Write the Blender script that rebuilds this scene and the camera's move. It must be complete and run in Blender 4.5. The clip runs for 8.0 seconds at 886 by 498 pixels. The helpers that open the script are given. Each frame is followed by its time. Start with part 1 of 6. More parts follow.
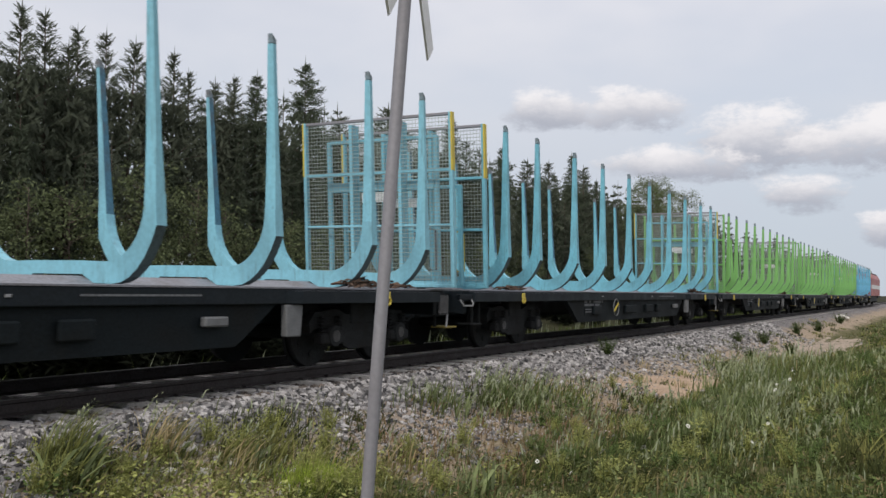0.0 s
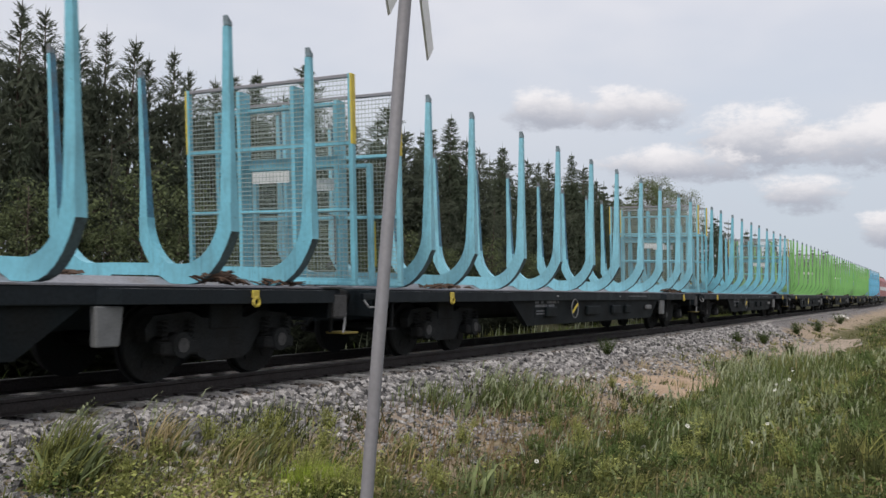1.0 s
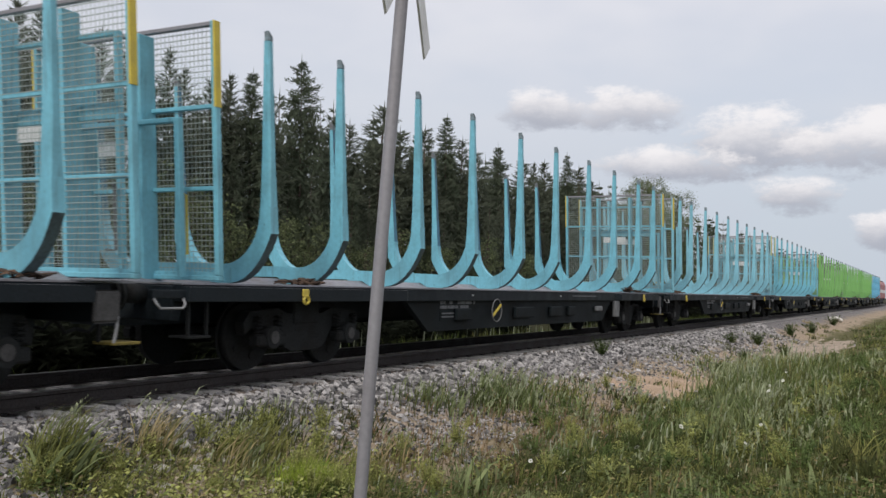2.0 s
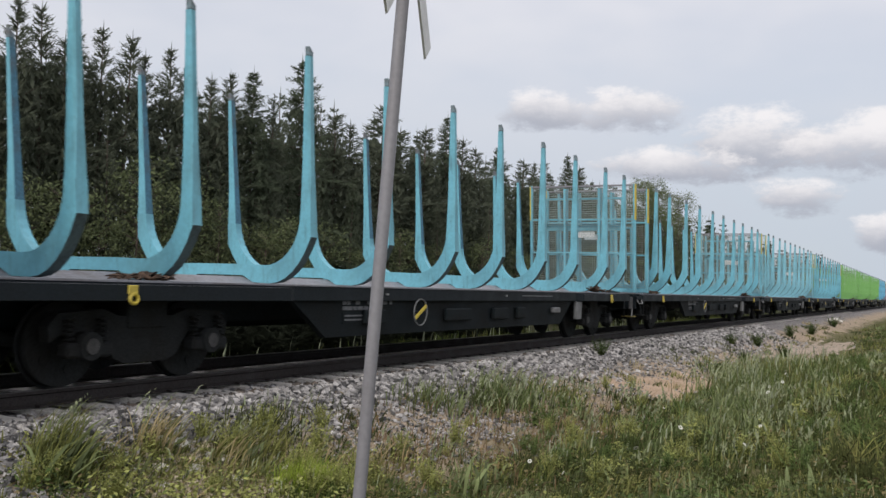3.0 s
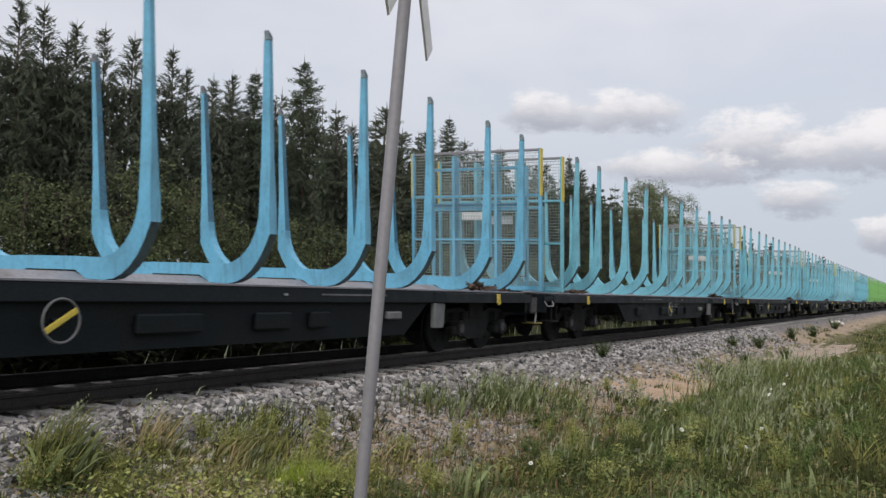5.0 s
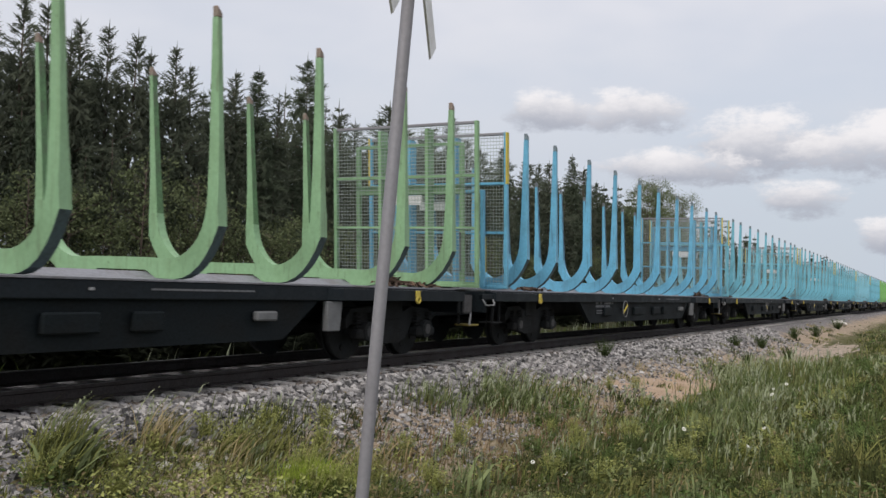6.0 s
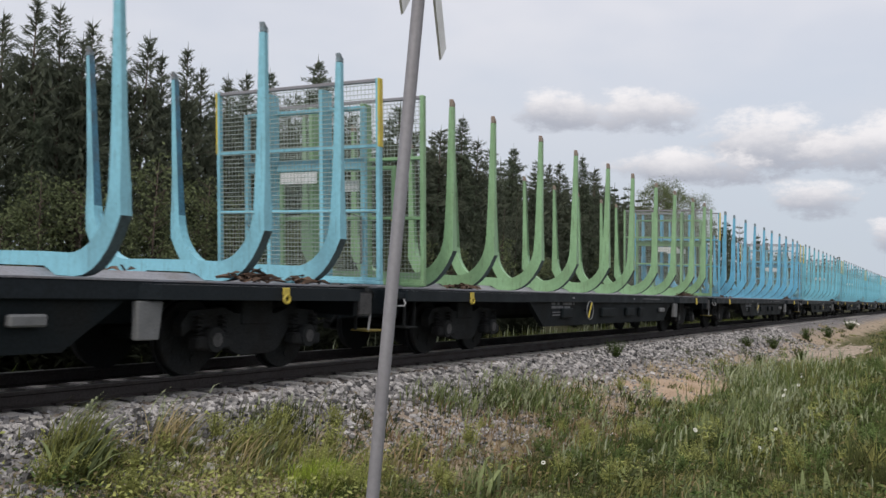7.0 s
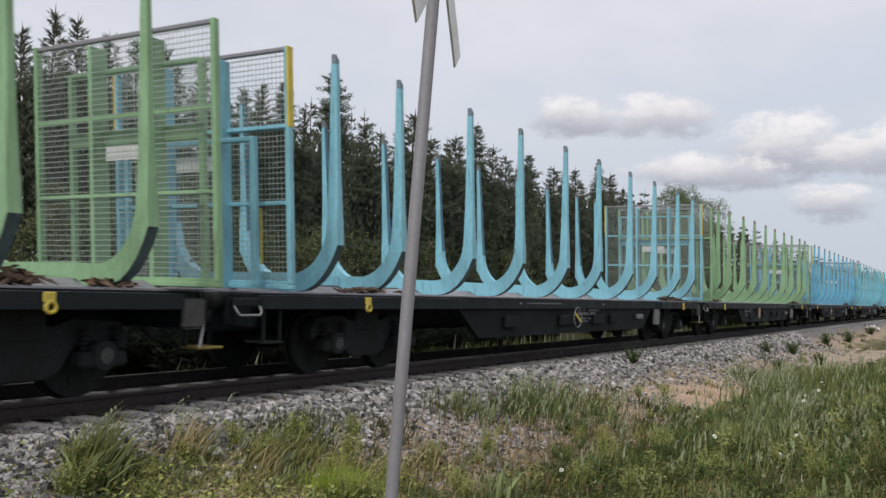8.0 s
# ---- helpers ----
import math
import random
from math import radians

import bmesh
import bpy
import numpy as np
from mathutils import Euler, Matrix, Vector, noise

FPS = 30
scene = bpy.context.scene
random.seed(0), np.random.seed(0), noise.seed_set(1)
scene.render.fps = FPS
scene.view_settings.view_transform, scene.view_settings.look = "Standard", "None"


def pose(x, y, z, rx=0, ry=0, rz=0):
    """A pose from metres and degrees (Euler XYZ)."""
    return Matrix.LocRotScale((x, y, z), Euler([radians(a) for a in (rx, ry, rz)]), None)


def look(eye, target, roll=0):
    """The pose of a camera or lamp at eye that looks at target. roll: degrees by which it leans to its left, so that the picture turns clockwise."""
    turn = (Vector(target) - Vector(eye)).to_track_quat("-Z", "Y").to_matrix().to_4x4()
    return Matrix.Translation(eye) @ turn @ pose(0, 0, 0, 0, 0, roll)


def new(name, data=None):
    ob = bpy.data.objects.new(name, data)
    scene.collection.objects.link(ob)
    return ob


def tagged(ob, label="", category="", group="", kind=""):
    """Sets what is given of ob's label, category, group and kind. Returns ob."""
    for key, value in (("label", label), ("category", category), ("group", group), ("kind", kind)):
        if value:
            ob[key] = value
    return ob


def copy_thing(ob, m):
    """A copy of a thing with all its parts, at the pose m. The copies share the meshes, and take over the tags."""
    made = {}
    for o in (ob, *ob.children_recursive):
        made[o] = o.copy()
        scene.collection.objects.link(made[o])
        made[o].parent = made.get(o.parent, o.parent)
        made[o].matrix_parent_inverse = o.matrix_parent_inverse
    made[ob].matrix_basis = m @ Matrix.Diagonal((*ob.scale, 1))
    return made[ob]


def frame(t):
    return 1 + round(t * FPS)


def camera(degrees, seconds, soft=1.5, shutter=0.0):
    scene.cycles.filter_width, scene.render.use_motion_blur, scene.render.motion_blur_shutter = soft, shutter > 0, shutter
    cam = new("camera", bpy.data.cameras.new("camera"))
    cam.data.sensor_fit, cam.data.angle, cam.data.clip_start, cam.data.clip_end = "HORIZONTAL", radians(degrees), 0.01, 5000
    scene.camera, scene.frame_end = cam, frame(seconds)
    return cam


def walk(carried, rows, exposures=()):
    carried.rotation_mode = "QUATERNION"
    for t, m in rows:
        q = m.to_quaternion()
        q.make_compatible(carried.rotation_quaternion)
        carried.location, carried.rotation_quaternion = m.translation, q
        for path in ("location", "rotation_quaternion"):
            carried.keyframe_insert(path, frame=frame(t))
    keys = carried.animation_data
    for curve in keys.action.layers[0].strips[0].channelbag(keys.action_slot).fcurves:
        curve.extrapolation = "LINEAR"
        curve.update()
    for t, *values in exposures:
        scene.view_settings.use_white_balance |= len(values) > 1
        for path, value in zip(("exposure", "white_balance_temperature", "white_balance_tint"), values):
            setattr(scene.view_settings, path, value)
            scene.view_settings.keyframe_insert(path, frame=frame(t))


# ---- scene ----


# ---------------------------------------------------------------- camera
# x along the track (the way the train runs), y away across it, z up; z = 0 on the rail heads
EYE = (0.0, -8.935, 1.206)


def aim(yaw, pitch, roll):
    return pose(*EYE, 90 + pitch, 0, -yaw) @ pose(0, 0, 0, 0, 0, roll)


cam = camera(51.8, 8.0, soft=1.5, shutter=0.06)
walk(cam, [(t, aim(a, b, c)) for t, a, b, c in (
    (0.0, 61.33, 2.37, 1.14), (0.5, 61.31, 2.30, 1.19), (1.0, 61.34, 2.35, 1.23), (1.5, 61.53, 2.33, 1.38),
    (3.0, 61.64, 2.31, 1.80), (3.5, 61.62, 2.32, 1.77), (4.0, 61.63, 2.31, 1.83), (4.5, 61.59, 2.42, 1.84),
    (6.0, 61.38, 2.31, 2.12), (6.5, 61.11, 2.30, 2.16), (7.0, 60.73, 2.32, 2.11), (7.5, 60.48, 2.30, 2.24),
    (8.0, 59.71, 2.75, 1.66))])

# ---------------------------------------------------------------- light
SUN_AZ, SUN_EL = -97.0, 44.0    # compass angle from +y towards +x, height


def sky_world():
    w = bpy.data.worlds.new("cloudy_sky")
    scene.world = w
    w.use_nodes = True
    nt = w.node_tree
    nt.nodes.clear()
    N, L = nt.nodes.new, nt.links.new

    def put(sock, v):
        if isinstance(v, bpy.types.NodeSocket):
            L(v, sock)
        else:
            sock.default_value = v

    def mth(op, a, b=0.0, c=0.0):
        n = N("ShaderNodeMath")
        n.operation = op
        for i, v in enumerate((a, b, c)):
            put(n.inputs[i], v)
        return n.outputs[0]

    def ramp(v, lo, hi):
        n = N("ShaderNodeMapRange")
        n.interpolation_type = "SMOOTHSTEP"
        put(n.inputs[0], v)
        n.inputs[1].default_value, n.inputs[2].default_value = lo, hi
        return n.outputs[0]

    def mix(f, a, b):
        n = N("ShaderNodeMix")
        n.data_type = "RGBA"
        put(n.inputs[0], f), put(n.inputs[6], a), put(n.inputs[7], b)
        return n.outputs[2]

    def fbm(vec, scale, detail, rough=0.55):
        n = N("ShaderNodeTexNoise")
        L(vec, n.inputs["Vector"])
        n.inputs["Scale"].default_value, n.inputs["Detail"].default_value = scale, detail
        n.inputs["Roughness"].default_value = rough
        return n.outputs[0]

    sky = N("ShaderNodeTexSky")
    sky.sky_type, sky.sun_disc = "NISHITA", False
    sky.sun_elevation, sky.sun_rotation = radians(SUN_EL), radians(SUN_AZ)
    blue = N("ShaderNodeMix")
    blue.data_type, blue.blend_type = "RGBA", "MULTIPLY"
    blue.inputs[0].default_value = 1.0
    L(sky.outputs[0], blue.inputs[6])
    blue.inputs[7].default_value = (0.11, 0.11, 0.11, 1)

    tc = N("ShaderNodeTexCoord")
    mp = N("ShaderNodeMapping")
    mp.inputs["Rotation"].default_value = (0, 0, radians(78 - 90))   # the middle of the cloud bank lies on +x
    L(tc.outputs["Generated"], mp.inputs["Vector"])
    sx = N("ShaderNodeSeparateXYZ")
    L(mp.outputs[0], sx.inputs[0])
    a, e = mth("MULTIPLY", sx.outputs[1], -1.0), sx.outputs[2]
    flat = N("ShaderNodeMapping")
    flat.inputs["Scale"].default_value = (1.0, 1.0, 2.2)
    L(mp.outputs[0], flat.inputs["Vector"])
    big, fine = fbm(flat.outputs[0], 2.6, 4), fbm(flat.outputs[0], 15.0, 9, 0.66)
    # thin high cloud over the whole sky
    veil = ramp(big, 0.25, 0.62)
    high = mix(ramp(e, 0.02, 0.42), (0.56, 0.615, 0.70, 1), (0.86, 0.845, 0.89, 1))
    col = mix(mth("MULTIPLY_ADD", veil, 0.22, 0.76), blue.outputs[2], high)
    # heaps of cumulus: azimuth and height of the middle in degrees, half width, half height
    for az, el, rw, rh in ((73.3, 11.2, 3.4, 1.6), (67.6, 11.3, 2.6, 1.2), (80.2, 9.3, 4.6, 1.9), (86.6, 8.8, 4.6, 1.8),
                           (82.9, 6.0, 2.7, 1.1), (88.0, 4.0, 2.2, 1.2), (75.6, 7.9, 4.6, 1.1), (97.0, 8.0, 6.0, 2.2),
                           (112.0, 11.0, 9.0, 3.0), (133.0, 10.0, 8.0, 2.5)):
        da = mth("MULTIPLY", mth("SUBTRACT", a, math.sin(radians(az - 78)) * math.cos(radians(el))), 1 / math.sin(radians(rw)))
        de = mth("MULTIPLY", mth("SUBTRACT", e, math.sin(radians(el))), 1 / math.sin(radians(rh)))
        low = mth("MULTIPLY", mth("MINIMUM", de, 0.0), 0.35)
        r2 = mth("ADD", mth("MULTIPLY", da, da), mth("ADD", mth("MULTIPLY", de, de), low))
        body = mth("ADD", mth("SUBTRACT", 1.0, r2), mth("MULTIPLY_ADD", fine, 4.2, -2.2))
        lit = ramp(mth("MULTIPLY_ADD", fine, 1.6, mth("ADD", de, -0.8)), -0.85, 0.75)
        tone = mix(lit, (0.42, 0.44, 0.51, 1), (0.93, 0.90, 0.91, 1))
        front = mth("GREATER_THAN", sx.outputs[0], 0.0)
        col = mix(mth("MULTIPLY", mth("MULTIPLY", ramp(body, -0.30, 0.75), 0.90), front), col, tone)
    bg, out = N("ShaderNodeBackground"), N("ShaderNodeOutputWorld")
    L(col, bg.inputs[0])
    bg.inputs[1].default_value = 1.0
    L(bg.outputs[0], out.inputs[0])


sky_world()
sun = new("sun", bpy.data.lights.new("sun", "SUN"))
sun.data.energy, sun.data.angle, sun.data.color = 2.1, radians(12), (1.0, 0.95, 0.88)
sun.matrix_world = look((0, 0, 60), (60 * -math.sin(radians(SUN_AZ)) * math.cos(radians(SUN_EL)),
                                     60 * -math.cos(radians(SUN_AZ)) * math.cos(radians(SUN_EL)),
                                     60 - 60 * math.sin(radians(SUN_EL))))
scene.view_settings.exposure = 0.0


# ---------------------------------------------------------------- materials
def mat(name, base, rough=0.6, metal=0.0, vary=0.15, scale=3.0, grain=40.0, bump=0.15, dirt=None, dirt_amount=0.35,
        per_object=0.0, per_island=0.0, spec=0.5, trans=0.0, streak=0.0):
    """base colour with a large stain, a fine grain and a relief; dirt is the colour of its stains"""
    m = bpy.data.materials.new(name)
    m.use_nodes = True
    nt = m.node_tree
    N, L = nt.nodes.new, nt.links.new
    b = nt.nodes["Principled BSDF"]
    b.inputs["Roughness"].default_value, b.inputs["Metallic"].default_value = rough, metal
    b.inputs["Specular IOR Level"].default_value = spec
    tc = N("ShaderNodeTexCoord")

    def noise_tex(s, d):
        n = N("ShaderNodeTexNoise")
        L(tc.outputs["Object"], n.inputs["Vector"])
        n.inputs["Scale"].default_value, n.inputs["Detail"].default_value = s, d
        return n.outputs[0]

    def mix(f, a, c, blend="MIX"):
        n = N("ShaderNodeMix")
        n.data_type, n.blend_type = "RGBA", blend
        for sock, v in zip((n.inputs[0], n.inputs[6], n.inputs[7]), (f, a, c)):
            if isinstance(v, bpy.types.NodeSocket):
                L(v, sock)
            else:
                sock.default_value = v
        return n.outputs[2]

    def rng(v, lo, hi, o0, o1):
        n = N("ShaderNodeMapRange")
        L(v, n.inputs[0])
        for i, x in enumerate((lo, hi, o0, o1)):
            n.inputs[i + 1].default_value = x
        return n.outputs[0]

    large, small = noise_tex(scale, 4), noise_tex(grain, 3)
    d = dirt or tuple(c * 0.45 for c in base)
    col = mix(rng(large, 0.45, 0.72, 0.0, dirt_amount), (*base, 1), (*d, 1))
    grey = mix(rng(small, 0.3, 0.7, 0, 1), (1 - vary,) * 3 + (1,), (1 + vary,) * 3 + (1,))
    col = mix(1.0, col, grey, "MULTIPLY")
    if streak:                                     # upright scrapes and runs, different on every piece
        shift = N("ShaderNodeVectorMath")
        shift.operation = "MULTIPLY_ADD"
        L(N("ShaderNodeObjectInfo").outputs["Random"], shift.inputs[0])
        shift.inputs[1].default_value = (37.0, 53.0, 71.0)
        L(tc.outputs["Object"], shift.inputs[2])
        for stretch, lo, hi, tone, k in (((22, 22, 1.6), 0.58, 0.68, 0.45, 0.8), ((6, 6, 0.7), 0.52, 0.75, 0.62, 0.7), ((30, 30, 12), 0.68, 0.74, 0.25, 0.9)):
            mp = N("ShaderNodeMapping")
            mp.inputs["Scale"].default_value = stretch
            L(shift.outputs[0], mp.inputs["Vector"])
            n = N("ShaderNodeTexNoise")
            L(mp.outputs[0], n.inputs["Vector"])
            n.inputs["Scale"].default_value, n.inputs["Detail"].default_value = 1.0, 4
            col = mix(rng(n.outputs[0], lo, hi, 0.0, k * streak), col, (base[0] * tone + 0.015, base[1] * tone * 0.92, base[2] * tone * 0.9, 1))
    if per_object or per_island:
        if per_object:
            r = N("ShaderNodeObjectInfo").outputs["Random"]
        else:
            r = N("ShaderNodeNewGeometry").outputs["Random Per Island"]
        k = per_object or per_island
        col = mix(1.0, col, mix(r, (1 - k,) * 3 + (1,), (1 + k, 1 + k * 0.9, 1 + k * 0.7, 1)), "MULTIPLY")
    L(col, b.inputs["Base Color"])
    L(rng(large, 0.3, 0.7, max(0.05, rough - 0.12), min(1, rough + 0.15)), b.inputs["Roughness"])
    if bump:
        bn = N("ShaderNodeBump")
        bn.inputs["Strength"].default_value, bn.inputs["Distance"].default_value = bump, 0.02
        L(small, bn.inputs["Height"])
        L(bn.outputs[0], b.inputs["Normal"])
    if trans:
        b.inputs["Transmission Weight"].default_value = 0.0
        t = N("ShaderNodeBsdfTranslucent")
        L(col, t.inputs[0])
        ms = N("ShaderNodeMixShader")
        ms.inputs[0].default_value = trans
        L(b.outputs[0], ms.inputs[1])
        L(t.outputs[0], ms.inputs[2])
        L(ms.outputs[0], nt.nodes["Material Output"].inputs[0])
    return m


M = {
    "blue": mat("turquoise_paint", (0.178, 0.478, 0.592), 0.45, vary=0.08, scale=1.3, grain=18, bump=0.06, dirt=(0.12, 0.30, 0.37), dirt_amount=0.75, streak=0.6),
    "pale": mat("pale_blue_paint", (0.23, 0.52, 0.63), 0.5, vary=0.08, scale=1.1, grain=18, bump=0.06, dirt=(0.16, 0.35, 0.42), dirt_amount=0.75, streak=0.6),
    "sky": mat("sky_blue_paint", (0.145, 0.425, 0.615), 0.45, vary=0.08, scale=1.3, grain=18, bump=0.06, dirt=(0.10, 0.27, 0.38), dirt_amount=0.75, streak=0.6),
    "green": mat("light_green_paint", (0.245, 0.415, 0.232), 0.5, vary=0.08, scale=1.2, grain=18, bump=0.06, dirt=(0.165, 0.28, 0.14), dirt_amount=0.75, streak=0.6),
    "grass_green": mat("bright_green_paint", (0.19, 0.43, 0.13), 0.5, vary=0.06, scale=1.2, grain=25, bump=0.05, dirt=(0.12, 0.30, 0.08), dirt_amount=0.45),
    "yellow": mat("yellow_paint", (0.60, 0.47, 0.06), 0.55, vary=0.1, scale=4, bump=0.05, dirt=(0.42, 0.34, 0.10), dirt_amount=0.6),
    "red": mat("faded_red_tip_paint", (0.25, 0.17, 0.14), 0.6, vary=0.2, scale=8, bump=0.05, dirt=(0.22, 0.24, 0.19), dirt_amount=0.8),
    "black": mat("black_frame_paint", (0.0105, 0.0155, 0.0200), 0.65, spec=0.2, vary=0.25, scale=2.0, grain=30, bump=0.1, dirt=(0.017, 0.020, 0.022), dirt_amount=0.6),
    # grimy frame paint darkened further, with the shade below the ledge in it
    "girder": mat("grimy_shaded_girder", (0.0080, 0.0120, 0.0142), 0.75, spec=0.15, vary=0.3, scale=1.4, grain=30, bump=0.12, dirt=(0.016, 0.016, 0.015), dirt_amount=0.7),
    "iron": mat("dark_bogie_iron", (0.023, 0.025, 0.026), 0.85, spec=0.12, vary=0.25, grain=40, bump=0.25, dirt=(0.023, 0.020, 0.018), dirt_amount=0.6),
    "deck": mat("weathered_steel_deck", (0.215, 0.22, 0.245), 0.6, 0.1, vary=0.2, scale=2.2, grain=25, bump=0.2, dirt=(0.16, 0.145, 0.14), dirt_amount=0.8),
    "grey": mat("grey_plate_paint", (0.15, 0.155, 0.16), 0.6, vary=0.15, scale=5, bump=0.08),
    "pale_grey": mat("pale_grey_iron", (0.26, 0.265, 0.275), 0.55, vary=0.15, scale=5, bump=0.05),
    "white": mat("white_plate", (0.78, 0.78, 0.78), 0.5, vary=0.06, bump=0.04),
    "mark": mat("faded_white_marking", (0.15, 0.155, 0.165), 0.8, vary=0.35, scale=6, bump=0.0),
    "galv": mat("galvanised_steel", (0.27, 0.265, 0.285), 0.6, 0.3, vary=0.07, scale=1.6, grain=40, bump=0.04, dirt=(0.19, 0.18, 0.19)),
    "rail": mat("dark_rail_steel", (0.032, 0.028, 0.028), 0.8, spec=0.25, vary=0.3, grain=40, bump=0.25, dirt=(0.034, 0.026, 0.022)),
    "railtop": mat("worn_rail_head", (0.17, 0.165, 0.165), 0.5, 0.7, vary=0.1, grain=30, bump=0.03),
    "sleeper": mat("pale_concrete_sleeper", (0.63, 0.61, 0.58), 0.9, vary=0.2, scale=4, grain=35, bump=0.3, dirt=(0.34, 0.29, 0.24), per_object=0.12),
    "stone": mat("grey_granite_ballast", (0.252, 0.253, 0.276), 0.9, vary=0.35, scale=20, grain=90, bump=0.3, per_island=0.9),
    "stone_one": mat("grey_granite_stone", (0.252, 0.253, 0.276), 0.9, vary=0.35, scale=20, grain=90, bump=0.3, per_object=0.75),
    # rust stain and the train's shadow together, put into a darker brown
    "stained": mat("rusty_shaded_ballast", (0.125, 0.105, 0.092), 0.95, vary=0.3, scale=14, grain=90, bump=0.3, dirt=(0.17, 0.155, 0.145), dirt_amount=0.7, per_island=0.6),
    "bark": mat("brown_bark_litter", (0.105, 0.066, 0.046), 0.95, vary=0.4, scale=12, grain=60, bump=0.6, dirt=(0.05, 0.03, 0.02), per_island=0.4),
    "trunk": mat("conifer_bark", (0.10, 0.075, 0.06), 0.95, vary=0.35, scale=6, grain=30, bump=0.6),
    "needle": mat("dark_spruce_needles", (0.118, 0.144, 0.100), 0.9, vary=0.12, scale=0.5, grain=4, bump=0, dirt=(0.104, 0.114, 0.085), dirt_amount=0.6, per_island=0.12, spec=0.03, trans=0.5),
    "pine": mat("grey_green_pine_needles", (0.132, 0.151, 0.111), 0.9, vary=0.12, scale=0.5, grain=4, bump=0, dirt=(0.110, 0.120, 0.091), dirt_amount=0.6, per_island=0.12, spec=0.03, trans=0.5),
    "leaf": mat("birch_leaves", (0.172, 0.205, 0.108), 0.85, vary=0.15, scale=0.5, grain=5, bump=0, dirt=(0.10, 0.13, 0.07), per_island=0.15, spec=0.06, trans=0.5),
    "blade": mat("green_grass_blades", (0.070, 0.102, 0.030), 0.75, vary=0.2, scale=0.55, grain=2.5, bump=0, dirt=(0.16, 0.135, 0.06), dirt_amount=0.65, per_island=0.5, spec=0.12, trans=0.3),
    "straw": mat("dry_grass_straw", (0.34, 0.28, 0.16), 0.85, vary=0.2, scale=0.5, grain=3, bump=0, dirt=(0.22, 0.2, 0.1), per_island=0.35, spec=0.1, trans=0.25),
    "silver": mat("silvery_grass_heads", (0.32, 0.36, 0.25), 0.85, vary=0.2, scale=0.5, grain=3, bump=0, per_island=0.3, spec=0.1, trans=0.25),
    "weed": mat("yellow_green_weed_leaves", (0.34, 0.365, 0.13), 0.8, vary=0.2, scale=0.8, grain=5, bump=0, dirt=(0.13, 0.18, 0.055), per_island=0.35, spec=0.15, trans=0.35),
    "shade": mat("shade_toned_undergrowth_leaves", (0.023, 0.027, 0.019), 0.95, vary=0.2, scale=0.7, grain=5, bump=0, per_island=0.12, spec=0.02, trans=0.4),
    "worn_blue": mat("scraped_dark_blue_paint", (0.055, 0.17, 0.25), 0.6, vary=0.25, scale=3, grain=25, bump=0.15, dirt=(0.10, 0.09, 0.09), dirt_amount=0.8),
    "worn_green": mat("scraped_dark_green_paint", (0.09, 0.19, 0.08), 0.6, vary=0.25, scale=3, grain=25, bump=0.15, dirt=(0.10, 0.09, 0.08), dirt_amount=0.8),
    # for down-facing cradle faces: their shade is put into the colour
    "under": mat("painted_shade_underside", (0.070, 0.110, 0.122), 0.7, vary=0.25, scale=4, grain=25, bump=0.15, dirt=(0.036, 0.040, 0.042), dirt_amount=0.7),
    "leafy": mat("fresh_green_meadow_leaves", (0.130, 0.190, 0.062), 0.75, vary=0.2, scale=0.7, grain=4, bump=0, dirt=(0.085, 0.13, 0.042), per_island=0.4, spec=0.2, trans=0.35),
    "soil": mat("pale_beige_grit", (0.46, 0.40, 0.33), 0.95, vary=0.25, scale=5, grain=60, bump=0.4, dirt=(0.33, 0.26, 0.20), per_island=0.35),
    "tip": mat("scraped_bare_stake_tip", (0.17, 0.23, 0.26), 0.65, vary=0.25, scale=9, grain=30, bump=0.1, dirt=(0.14, 0.10, 0.095), dirt_amount=0.8),
    "wire": mat("pale_mesh_wire", (0.34, 0.39, 0.36), 0.5, 0.1, vary=0.1, bump=0),
    "cap": mat("dull_axle_cap", (0.055, 0.054, 0.055), 0.7, vary=0.3, scale=6, bump=0.1),
    "step": mat("dirty_yellow_step", (0.22, 0.17, 0.03), 0.8, vary=0.3, bump=0.1, dirt=(0.06, 0.05, 0.03), dirt_amount=0.7),
    "herb": mat("green_herb_leaves", (0.074, 0.114, 0.036), 0.75, vary=0.25, scale=0.6, grain=4, bump=0, dirt=(0.13, 0.11, 0.05), dirt_amount=0.7, per_island=0.6, spec=0.2, trans=0.3),
    "wind": mat("wind_bent_meadow_grass", (0.168, 0.182, 0.060), 0.75, vary=0.2, scale=0.6, grain=3, bump=0, dirt=(0.20, 0.17, 0.08), dirt_amount=0.5, per_island=0.5, spec=0.15, trans=0.35),
    "deep": mat("dark_green_meadow_grass", (0.050, 0.064, 0.021), 0.8, vary=0.2, scale=0.6, grain=3, bump=0, dirt=(0.075, 0.068, 0.028), per_island=0.4, spec=0.12, trans=0.3),
    "olive": mat("brownish_olive_herb_leaves", (0.185, 0.155, 0.085), 0.8, vary=0.25, scale=0.8, grain=4, bump=0, dirt=(0.11, 0.115, 0.045), dirt_amount=0.7, per_island=0.55, spec=0.1, trans=0.3),
    "plume": mat("pale_green_grass_plumes", (0.30, 0.335, 0.215), 0.85, vary=0.15, scale=0.8, grain=4, bump=0, dirt=(0.20, 0.24, 0.13), per_island=0.35, spec=0.1, trans=0.35),
    "rust": mat("brown_withered_stems", (0.20, 0.145, 0.085), 0.85, vary=0.25, scale=1, grain=4, bump=0, dirt=(0.22, 0.125, 0.075), per_island=0.4, spec=0.1, trans=0.2),
